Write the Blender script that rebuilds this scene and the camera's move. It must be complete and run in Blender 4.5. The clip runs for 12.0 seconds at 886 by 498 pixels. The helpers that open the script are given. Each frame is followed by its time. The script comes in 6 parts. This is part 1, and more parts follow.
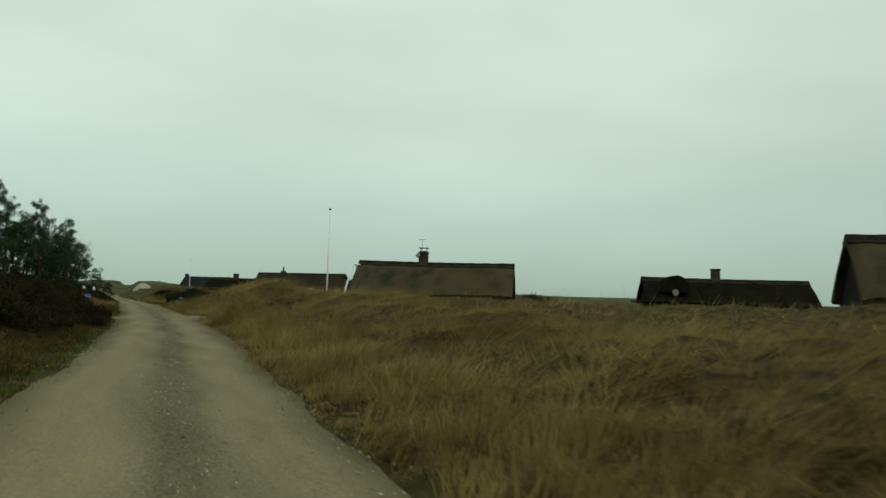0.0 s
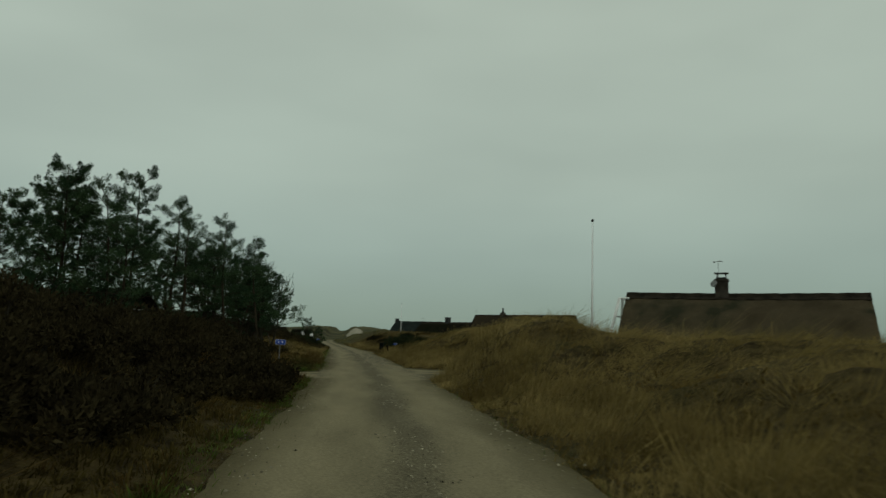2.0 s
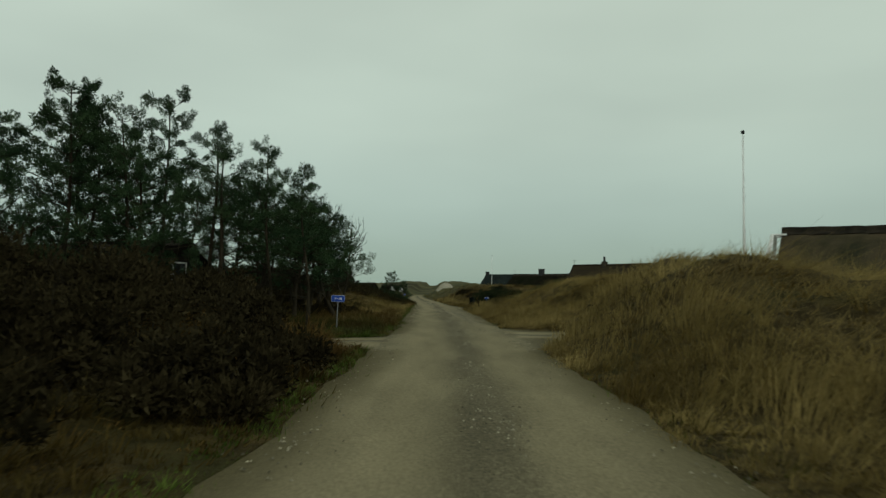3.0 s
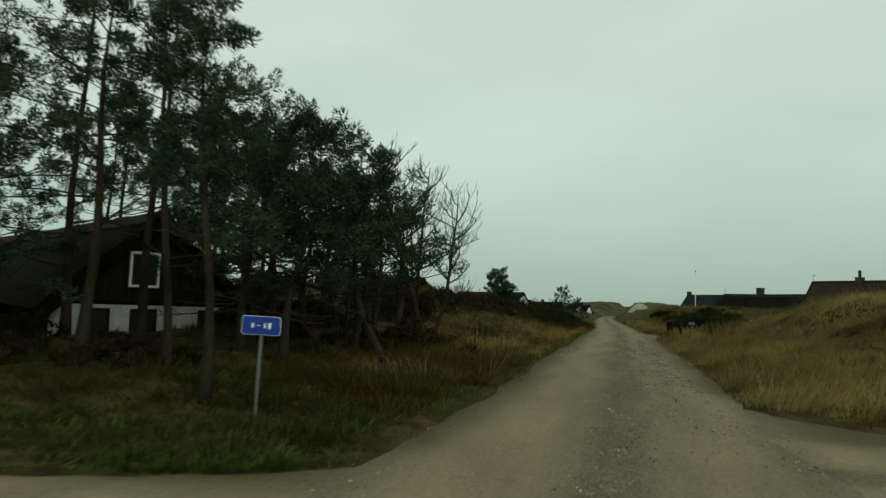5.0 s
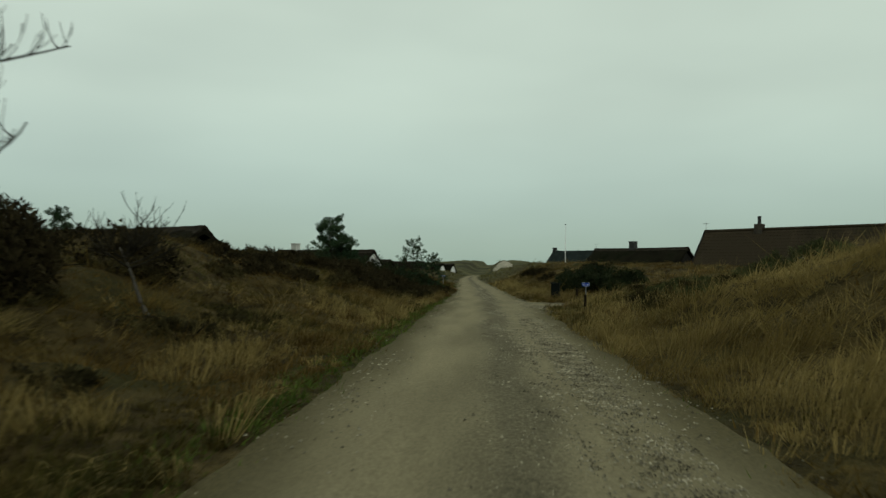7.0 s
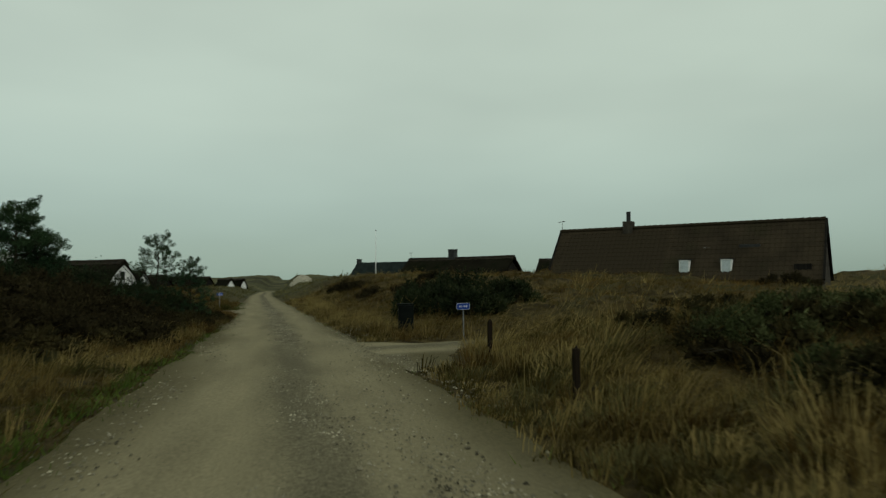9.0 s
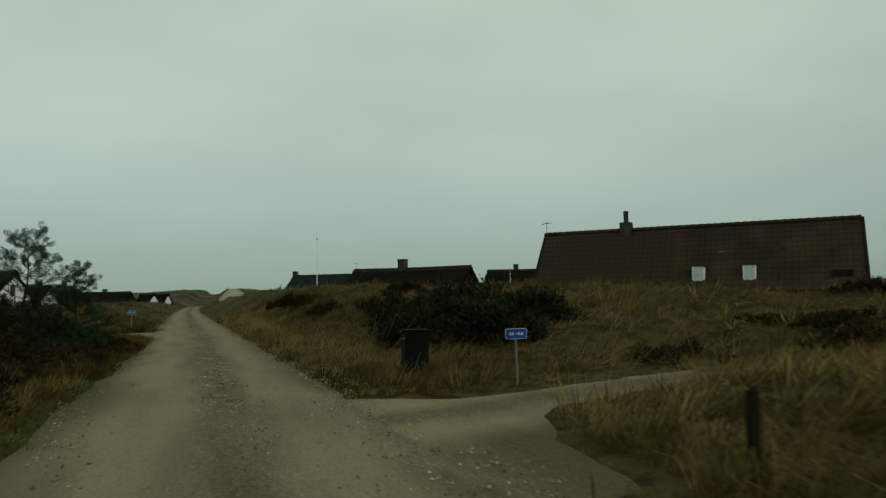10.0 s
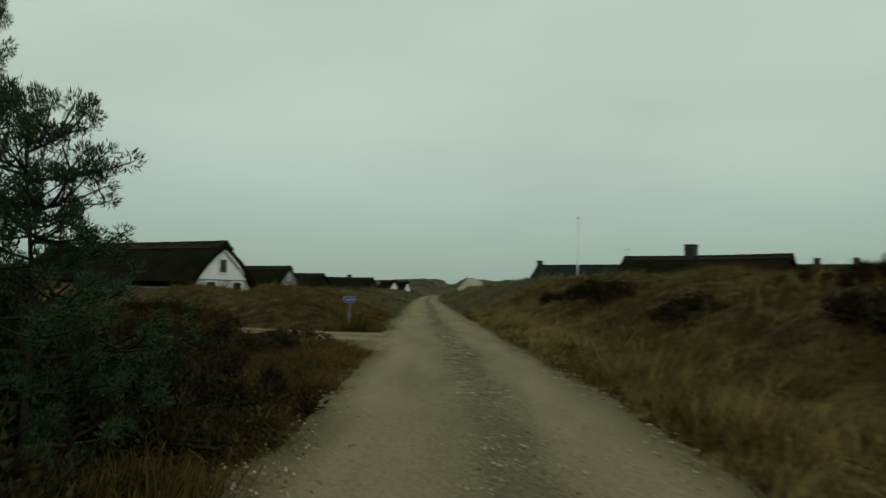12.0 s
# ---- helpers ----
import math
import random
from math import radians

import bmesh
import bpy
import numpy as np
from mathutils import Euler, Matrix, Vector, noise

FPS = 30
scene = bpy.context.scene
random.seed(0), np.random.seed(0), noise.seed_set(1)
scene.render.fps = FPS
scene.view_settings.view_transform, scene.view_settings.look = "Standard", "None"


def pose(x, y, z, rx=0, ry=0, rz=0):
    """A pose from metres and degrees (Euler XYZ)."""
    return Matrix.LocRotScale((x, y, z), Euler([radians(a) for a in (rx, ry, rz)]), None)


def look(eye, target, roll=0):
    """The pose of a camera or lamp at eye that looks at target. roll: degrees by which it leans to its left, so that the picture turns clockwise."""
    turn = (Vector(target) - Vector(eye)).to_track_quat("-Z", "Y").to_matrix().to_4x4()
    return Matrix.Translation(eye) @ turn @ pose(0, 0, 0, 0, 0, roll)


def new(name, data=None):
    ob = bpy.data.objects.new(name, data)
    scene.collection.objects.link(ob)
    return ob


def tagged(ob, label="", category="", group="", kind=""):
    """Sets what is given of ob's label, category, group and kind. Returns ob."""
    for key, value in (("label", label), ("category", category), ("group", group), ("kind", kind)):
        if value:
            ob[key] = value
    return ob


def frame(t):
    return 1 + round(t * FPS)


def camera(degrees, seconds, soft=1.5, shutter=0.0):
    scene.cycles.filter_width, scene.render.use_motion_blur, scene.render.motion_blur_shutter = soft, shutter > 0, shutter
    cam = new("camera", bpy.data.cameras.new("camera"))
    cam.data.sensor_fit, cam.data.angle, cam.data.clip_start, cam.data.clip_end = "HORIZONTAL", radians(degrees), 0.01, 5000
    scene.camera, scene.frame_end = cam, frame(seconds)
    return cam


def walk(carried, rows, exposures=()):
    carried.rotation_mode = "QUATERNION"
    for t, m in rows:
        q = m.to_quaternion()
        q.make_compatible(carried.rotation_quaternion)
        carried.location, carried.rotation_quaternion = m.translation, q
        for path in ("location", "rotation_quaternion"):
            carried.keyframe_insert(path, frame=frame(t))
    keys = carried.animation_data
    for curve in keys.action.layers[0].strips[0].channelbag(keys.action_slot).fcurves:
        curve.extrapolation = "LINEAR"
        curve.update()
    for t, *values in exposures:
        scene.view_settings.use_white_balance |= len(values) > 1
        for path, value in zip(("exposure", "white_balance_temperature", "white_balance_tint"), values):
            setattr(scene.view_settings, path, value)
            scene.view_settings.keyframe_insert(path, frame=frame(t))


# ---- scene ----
cam = camera(63.5, 12.0, soft=1.35, shutter=0.2)
PATH = [
    (0.0, pose(-1.892, 0.000, 1.519, 94.197, -1.797, -24.195)),
    (0.5, pose(-1.727, 4.143, 1.508, 96.743, -1.707, -21.416)),
    (1.0, pose(-1.570, 8.303, 1.498, 97.622, -2.416, -19.782)),
    (1.5, pose(-1.456, 12.459, 1.494, 98.447, -1.873, -15.538)),
    (2.0, pose(-1.246, 16.676, 1.482, 97.268, -1.805, -8.324)),
    (2.5, pose(-0.998, 20.927, 1.464, 94.299, -0.977, -4.838)),
    (4.5, pose(0.345, 38.047, 1.368, 92.632, -2.096, 12.429)),
    (5.0, pose(0.381, 42.423, 1.463, 94.648, -1.993, 14.142)),
    (5.5, pose(0.294, 46.810, 1.528, 94.810, -1.796, 13.000)),
    (6.0, pose(0.199, 50.770, 1.561, 93.857, -1.424, 8.011)),
    (6.5, pose(0.065, 54.784, 1.542, 92.575, -1.513, 7.246)),
    (7.0, pose(0.012, 59.002, 1.506, 91.779, -0.768, 3.535)),
    (9.0, pose(0.002, 76.190, 1.496, 92.996, 0.253, -12.584)),
    (9.5, pose(0.012, 80.213, 1.538, 93.672, 0.637, -15.651)),
    (10.0, pose(-0.081, 84.509, 1.556, 93.981, 0.766, -17.905)),
    (10.5, pose(-0.187, 88.578, 1.556, 94.550, -0.217, -18.811)),
    (11.0, pose(-0.437, 92.699, 1.518, 94.299, -1.128, -18.156)),
    (11.5, pose(-0.595, 96.939, 1.464, 93.819, -1.455, -14.753)),
    (12.0, pose(-0.783, 101.345, 1.406, 93.406, -1.504, 0.276)),
]
EXPOSURES = [(0.0, 0.26), (0.5, -0.19), (1.0, -0.42), (1.5, -0.52), (2.0, -0.44), (2.5, -0.26), (4.5, 0.16), (5.0, 0.15), (5.5, 0.11),
             (6.0, 0.09), (6.5, 0.08), (7.0, 0.05), (9.0, -0.10), (9.5, -0.15), (10.0, -0.17), (10.5, -0.19), (11.0, -0.17), (11.5, -0.11), (12.0, -0.10)]
walk(cam, PATH, EXPOSURES)


# ---- overcast sky and soft sun ----
SUN_ELEVATION, SUN_ROTATION = radians(38), radians(150)
world = bpy.data.worlds.new("overcast_sky")
scene.world = world
world.use_nodes = True
wn, wl = world.node_tree.nodes, world.node_tree.links
wn.clear()
w_out = wn.new("ShaderNodeOutputWorld")
w_add = wn.new("ShaderNodeAddShader")
w_sky = wn.new("ShaderNodeTexSky")
w_sky.sky_type, w_sky.sun_disc = "NISHITA", False
w_sky.sun_elevation, w_sky.sun_rotation = SUN_ELEVATION, SUN_ROTATION
w_bg_sky = wn.new("ShaderNodeBackground")
w_bg_sky.inputs["Strength"].default_value = 0.012
w_bg_cloud = wn.new("ShaderNodeBackground")
w_bg_cloud.inputs["Strength"].default_value = 1.0
w_co = wn.new("ShaderNodeTexCoord")
w_sep = wn.new("ShaderNodeSeparateXYZ")
w_ramp = wn.new("ShaderNodeValToRGB")
w_ramp.color_ramp.elements[0].position = 0.0
w_ramp.color_ramp.elements[0].color = (0.235, 0.335, 0.282, 1)
w_ramp.color_ramp.elements[1].position = 0.45
w_ramp.color_ramp.elements[1].color = (0.54, 0.63, 0.525, 1)
mid = w_ramp.color_ramp.elements.new(0.10)
mid.color = (0.34, 0.435, 0.367, 1)
mid = w_ramp.color_ramp.elements.new(0.22)
mid.color = (0.45, 0.54, 0.447, 1)
w_map = wn.new("ShaderNodeMapping")
w_map.inputs["Scale"].default_value = (1.1, 1.1, 3.4)
w_noise = wn.new("ShaderNodeTexNoise")
w_noise.inputs["Scale"].default_value = 1.6
w_noise.inputs["Detail"].default_value = 3.0
w_noise.inputs["Roughness"].default_value = 0.45
w_range = wn.new("ShaderNodeMapRange")
w_range.inputs["From Min"].default_value = 0.3
w_range.inputs["From Max"].default_value = 0.7
w_range.inputs["To Min"].default_value = 0.885
w_range.inputs["To Max"].default_value = 1.115
w_mul = wn.new("ShaderNodeMix")
w_mul.data_type, w_mul.blend_type = "RGBA", "MULTIPLY"
w_mul.inputs[0].default_value = 1.0
wl.new(w_co.outputs["Generated"], w_sep.inputs[0])
wl.new(w_sep.outputs["Z"], w_ramp.inputs["Fac"])
wl.new(w_co.outputs["Generated"], w_map.inputs["Vector"])
wl.new(w_map.outputs["Vector"], w_noise.inputs["Vector"])
wl.new(w_noise.outputs[0], w_range.inputs["Value"])
wl.new(w_ramp.outputs["Color"], w_mul.inputs[6])
wl.new(w_range.outputs["Result"], w_mul.inputs[7])
wl.new(w_mul.outputs[2], w_bg_cloud.inputs["Color"])
wl.new(w_sky.outputs["Color"], w_bg_sky.inputs["Color"])
wl.new(w_bg_sky.outputs[0], w_add.inputs[0])
wl.new(w_bg_cloud.outputs[0], w_add.inputs[1])
wl.new(w_add.outputs[0], w_out.inputs["Surface"])

sun = new("sun", bpy.data.lights.new("sun", "SUN"))
sun.data.energy, sun.data.angle, sun.data.color = 0.5, radians(25), (1.0, 0.96, 0.88)
sun.matrix_world = look((0, 0, 0), (-math.sin(SUN_ROTATION) * math.cos(SUN_ELEVATION),
                                    -math.cos(SUN_ROTATION) * math.cos(SUN_ELEVATION), -math.sin(SUN_ELEVATION)))


# ---- materials ----
def material(name, low, high, scale=4.0, fine=40.0, rough=0.9, bump=0.2, bump_dist=0.02, stretch=(1, 1, 1), spec=0.06,
             island=0.0, stain=None, stain_scale=0.6, spread=(0.35, 0.65), metallic=0.0, per_object=0.0, thin=0.0):
    """Two-scale mottled surface: broad noise mixes low and high, fine noise adds grain, relief and an optional stain colour; thin blades let light through."""
    m = bpy.data.materials.new(name)
    m.use_nodes = True
    n, l = m.node_tree.nodes, m.node_tree.links
    b = n["Principled BSDF"]
    b.inputs["Roughness"].default_value = rough
    b.inputs["Metallic"].default_value = metallic
    b.inputs["Specular IOR Level"].default_value = spec
    co = n.new("ShaderNodeTexCoord")
    mp = n.new("ShaderNodeMapping")
    mp.inputs["Scale"].default_value = stretch
    l.new(co.outputs["Object"], mp.inputs["Vector"])

    def noise_node(s, detail):
        t = n.new("ShaderNodeTexNoise")
        t.inputs["Scale"].default_value, t.inputs["Detail"].default_value = s, detail
        l.new(mp.outputs["Vector"], t.inputs["Vector"])
        return t
    broad, grain = noise_node(scale, 5.0), noise_node(fine, 3.0)
    rng = n.new("ShaderNodeMapRange")
    rng.inputs["From Min"].default_value, rng.inputs["From Max"].default_value = spread
    l.new(broad.outputs[0], rng.inputs["Value"])
    mix = n.new("ShaderNodeMix")
    mix.data_type = "RGBA"
    mix.inputs[6].default_value, mix.inputs[7].default_value = (*low, 1), (*high, 1)
    l.new(rng.outputs["Result"], mix.inputs[0])
    colour = mix.outputs[2]
    if stain:
        st = noise_node(stain_scale, 6.0)
        sr = n.new("ShaderNodeMapRange")
        sr.inputs["From Min"].default_value, sr.inputs["From Max"].default_value = 0.5, 0.66
        l.new(st.outputs[0], sr.inputs["Value"])
        sm = n.new("ShaderNodeMix")
        sm.data_type = "RGBA"
        sm.inputs[7].default_value = (*stain, 1)
        l.new(sr.outputs["Result"], sm.inputs[0])
        l.new(colour, sm.inputs[6])
        colour = sm.outputs[2]
    gm = n.new("ShaderNodeMapRange")
    gm.inputs["From Min"].default_value, gm.inputs["From Max"].default_value = 0.25, 0.75
    gm.inputs["To Min"].default_value, gm.inputs["To Max"].default_value = 0.72, 1.28
    l.new(grain.outputs[0], gm.inputs["Value"])
    factor = gm.outputs["Result"]
    for amount, kind in ((island, "ShaderNodeNewGeometry"), (per_object, "ShaderNodeObjectInfo")):
        if amount:
            g = n.new(kind)
            ir = n.new("ShaderNodeMapRange")
            ir.inputs["To Min"].default_value, ir.inputs["To Max"].default_value = 1 - amount, 1 + amount
            l.new(g.outputs["Random Per Island" if amount == island and kind.endswith("Geometry") else "Random"], ir.inputs["Value"])
            mm = n.new("ShaderNodeMath")
            mm.operation = "MULTIPLY"
            l.new(factor, mm.inputs[0])
            l.new(ir.outputs["Result"], mm.inputs[1])
            factor = mm.outputs[0]
    mul = n.new("ShaderNodeMix")
    mul.data_type, mul.blend_type = "RGBA", "MULTIPLY"
    mul.inputs[0].default_value = 1.0
    l.new(colour, mul.inputs[6])
    l.new(factor, mul.inputs[7])
    l.new(mul.outputs[2], b.inputs["Base Color"])
    if thin:
        tr, ms = n.new("ShaderNodeBsdfTranslucent"), n.new("ShaderNodeMixShader")
        ms.inputs[0].default_value = thin
        l.new(mul.outputs[2], tr.inputs["Color"])
        l.new(b.outputs[0], ms.inputs[1])
        l.new(tr.outputs[0], ms.inputs[2])
        l.new(ms.outputs[0], n["Material Output"].inputs["Surface"])
    if bump:
        bn = n.new("ShaderNodeBump")
        bn.inputs["Strength"].default_value, bn.inputs["Distance"].default_value = bump, bump_dist
        l.new(grain.outputs[0], bn.inputs["Height"])
        l.new(bn.outputs["Normal"], b.inputs["Normal"])
    return m


M_SOIL = material("dry_turf", (0.030, 0.0215, 0.0080), (0.100, 0.073, 0.0270), 2.2, 26.0, bump=1.0, bump_dist=0.12,
                  stain=(0.044, 0.040, 0.013), stain_scale=0.3, spread=(0.36, 0.64))
M_STRAW = material("straw_grass", (0.1749, 0.128, 0.043), (0.3286, 0.246, 0.092), 0.35, 3.0, 0.75, bump=0, island=0.2,
                   stain=(0.112, 0.078, 0.023), stain_scale=0.22, thin=0.4)
M_RUST = material("rusty_grass", (0.0657, 0.041, 0.0112), (0.1484, 0.097, 0.029), 0.3, 3.0, 0.8, bump=0, island=0.45,
                  stain=(0.054, 0.054, 0.014), stain_scale=0.25, thin=0.4)
M_FOX = material("fox_brown_grass", (0.0678, 0.040, 0.0115), (0.1548, 0.094, 0.028), 0.3, 3.0, 0.8, bump=0, island=0.45,
                 stain=(0.060, 0.050, 0.015), stain_scale=0.2, thin=0.4)
# Duller copy of the heath grass, darkened for ground shaded by shrubs and pines.
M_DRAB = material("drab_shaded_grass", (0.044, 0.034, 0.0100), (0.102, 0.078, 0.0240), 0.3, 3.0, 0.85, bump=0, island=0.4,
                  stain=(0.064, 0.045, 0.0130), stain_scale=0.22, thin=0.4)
M_GREEN = material("short_green_grass", (0.050, 0.082, 0.014), (0.110, 0.150, 0.031), 0.8, 5.0, 0.8, bump=0, island=0.3, thin=0.4)
# Green-brown grass below the pines, with their shade put into the colour.
M_SHADE_GREEN = material("shade_darkened_green_grass", (0.028, 0.035, 0.011), (0.072, 0.072, 0.024), 0.5, 4.0, 0.85, bump=0, island=0.35, spec=0.02,
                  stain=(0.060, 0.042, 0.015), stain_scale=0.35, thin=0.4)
M_OLIVE = material("olive_dune_grass", (0.075, 0.070, 0.026), (0.165, 0.145, 0.058), 0.06, 2.0, 0.85, bump=0, island=0.3,
                   stain=(0.055, 0.045, 0.02), stain_scale=0.04, thin=0.4)
M_HEATHER = material("dark_heather", (0.017, 0.0145, 0.0075), (0.037, 0.03, 0.014), 0.5, 3.0, 0.9, bump=0, island=0.4, spec=0.01)
M_GORSE = material("grey_green_gorse", (0.028, 0.036, 0.0135), (0.088, 0.096, 0.040), 0.7, 3.0, 0.9, bump=0, island=0.4, spec=0.02)
M_BRUSH = material("olive_brown_brush", (0.024, 0.022, 0.010), (0.058, 0.048, 0.019), 0.6, 3.0, 0.9, bump=0, island=0.4, spec=0.02)
M_NEEDLE = material("pine_needles", (0.016, 0.037, 0.017), (0.042, 0.072, 0.030), 0.8, 5.0, 0.75, bump=0, island=0.4)
M_GREYBOARD = material("pale_grey_boards", (0.17, 0.19, 0.18), (0.23, 0.25, 0.24), 1.0, 20.0, 0.8, bump=0.1)
M_JUNIPER = material("juniper_leaves", (0.011, 0.0175, 0.0072), (0.029, 0.036, 0.0138), 0.9, 5.0, 0.8, bump=0, island=0.4)
M_BARK = material("grey_bark", (0.018, 0.015, 0.0095), (0.047, 0.039, 0.025), 3.0, 25.0, bump=0.6, stretch=(1, 1, 0.3),
                  stain=(0.020, 0.023, 0.015), stain_scale=1.5)
M_PALEBARK = material("pale_dead_wood", (0.06, 0.055, 0.045), (0.13, 0.12, 0.10), 3.0, 25.0, bump=0.4, stretch=(1, 1, 0.3))
M_TWIG = material("bare_twigs", (0.015, 0.0135, 0.0095), (0.036, 0.032, 0.022), 2.0, 20.0, bump=0, spec=0.02)
M_THATCH = material("weathered_thatch", (0.04, 0.031, 0.0175), (0.083, 0.063, 0.037), 0.5, 22.0, bump=0.8, bump_dist=0.04,
                    stretch=(1, 1, 0.35), stain=(0.026, 0.025, 0.014), stain_scale=0.5)
# Much darker thatch, mottled with a slightly greener tone.
M_THATCH_DARK = material("very_dark_thatch", (0.007, 0.0065, 0.0042), (0.016, 0.0145, 0.009), 0.5, 22.0, bump=0.8,
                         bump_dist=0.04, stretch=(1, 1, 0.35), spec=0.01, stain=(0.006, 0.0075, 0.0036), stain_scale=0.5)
M_RIDGE = material("heather_ridge", (0.012, 0.010, 0.007), (0.030, 0.024, 0.017), 2.0, 30.0, bump=0.9, bump_dist=0.05)
M_TILE = material("brown_roof_tiles", (0.0255, 0.0195, 0.0125), (0.041, 0.031, 0.0195), 0.6, 14.0, 0.8, bump=0.2, spec=0.04,
                  stain=(0.030, 0.026, 0.014), stain_scale=0.35, island=0.02)
M_SLATE = material("dark_slate_roofing", (0.008, 0.012, 0.0115), (0.016, 0.022, 0.0205), 0.6, 14.0, 0.75, bump=0.2, spec=0.05)
M_WHITE = material("whitewashed_wall", (0.40, 0.40, 0.37), (0.56, 0.56, 0.52), 0.8, 20.0, 0.85, bump=0.15,
                   stain=(0.42, 0.42, 0.36), stain_scale=0.9)
M_PAINT = material("white_paint", (0.70, 0.71, 0.70), (0.80, 0.80, 0.78), 2.0, 30.0, 0.5, bump=0.05, spec=0.3)
M_BLACKWOOD = material("black_tarred_boards", (0.009, 0.0082, 0.0072), (0.02, 0.018, 0.0155), 1.5, 20.0, 0.75, bump=0.3, stretch=(6, 6, 0.4), spec=0.03)
M_BRICK = material("chimney_brick", (0.030, 0.026, 0.021), (0.066, 0.057, 0.045), 2.0, 18.0, 0.9, bump=0.4)
M_BLACK = material("soot_black_metal", (0.012, 0.012, 0.012), (0.03, 0.03, 0.03), 4.0, 30.0, 0.5, bump=0.05, spec=0.3)
M_GALV = material("galvanised_steel", (0.17, 0.175, 0.17), (0.26, 0.265, 0.26), 6.0, 50.0, 0.5, bump=0.05, metallic=0.5, spec=0.2)
M_BLUE = material("blue_sign_face", (0.008, 0.045, 0.27), (0.012, 0.058, 0.33), 3.0, 30.0, 0.4, bump=0, spec=0.3)
M_SIGNWHITE = material("white_sign_film", (0.72, 0.74, 0.76), (0.80, 0.81, 0.82), 3.0, 30.0, 0.4, bump=0, spec=0.3)
M_POSTWOOD = material("weathered_post_wood", (0.012, 0.009, 0.0065), (0.030, 0.022, 0.015), 2.0, 25.0, 0.9, bump=0.5, stretch=(1, 1, 0.2), spec=0.02)
M_BIN = material("dark_green_plastic", (0.0042, 0.006, 0.005), (0.008, 0.0105, 0.0088), 2.0, 30.0, 0.7, bump=0.1, spec=0.05)
M_STONE = material("road_gravel", (0.07, 0.061, 0.041), (0.255, 0.228, 0.162), 3.0, 30.0, 0.95, bump=0.2, island=0.6, spec=0.0)
M_SAND = material("pale_dune_sand", (0.24, 0.215, 0.165), (0.33, 0.30, 0.235), 0.1, 3.0, 0.95, bump=0.2)


def glass_material():
    m = bpy.data.materials.new("window_glass")
    m.use_nodes = True
    b = m.node_tree.nodes["Principled BSDF"]
    b.inputs["Base Color"].default_value = (0.02, 0.024, 0.024, 1)
    b.inputs["Roughness"].default_value = 0.06
    return m


M_GLASS = glass_material()


def far_cover(m, colour):
    """Beyond the near heath the turf gives way to an even cover of pale dune grass."""
    n, l = m.node_tree.nodes, m.node_tree.links
    b = n["Principled BSDF"]
    near_colour = b.inputs["Base Color"].links[0].from_socket
    co, sep, rng, mix, tex, mul = (n.new("ShaderNode" + k) for k in ("TexCoord", "SeparateXYZ", "MapRange", "Mix", "TexNoise", "Mix"))
    mix.data_type, mul.data_type, mul.blend_type = "RGBA", "RGBA", "MULTIPLY"
    mul.inputs[0].default_value = 0.9
    mul.inputs[6].default_value = (*colour, 1)
    tex.inputs["Scale"].default_value, tex.inputs["Detail"].default_value, tex.inputs["Roughness"].default_value = 0.045, 8.0, 0.65
    grade = n.new("ShaderNodeMapRange")
    grade.inputs["From Min"].default_value, grade.inputs["From Max"].default_value = 0.35, 0.65
    grade.inputs["To Min"].default_value, grade.inputs["To Max"].default_value = 0.45, 1.5
    rng.inputs["From Min"].default_value, rng.inputs["From Max"].default_value = 145.0, 210.0
    l.new(co.outputs["Object"], sep.inputs[0])
    l.new(co.outputs["Object"], tex.inputs["Vector"])
    l.new(tex.outputs[0], grade.inputs["Value"])
    l.new(grade.outputs["Result"], mul.inputs[7])
    l.new(sep.outputs["Y"], rng.inputs["Value"])
    l.new(rng.outputs["Result"], mix.inputs[0])
    l.new(near_colour, mix.inputs[6])
    l.new(mul.outputs[2], mix.inputs[7])
    l.new(mix.outputs[2], b.inputs["Base Color"])


far_cover(M_SOIL, (0.064, 0.060, 0.027))


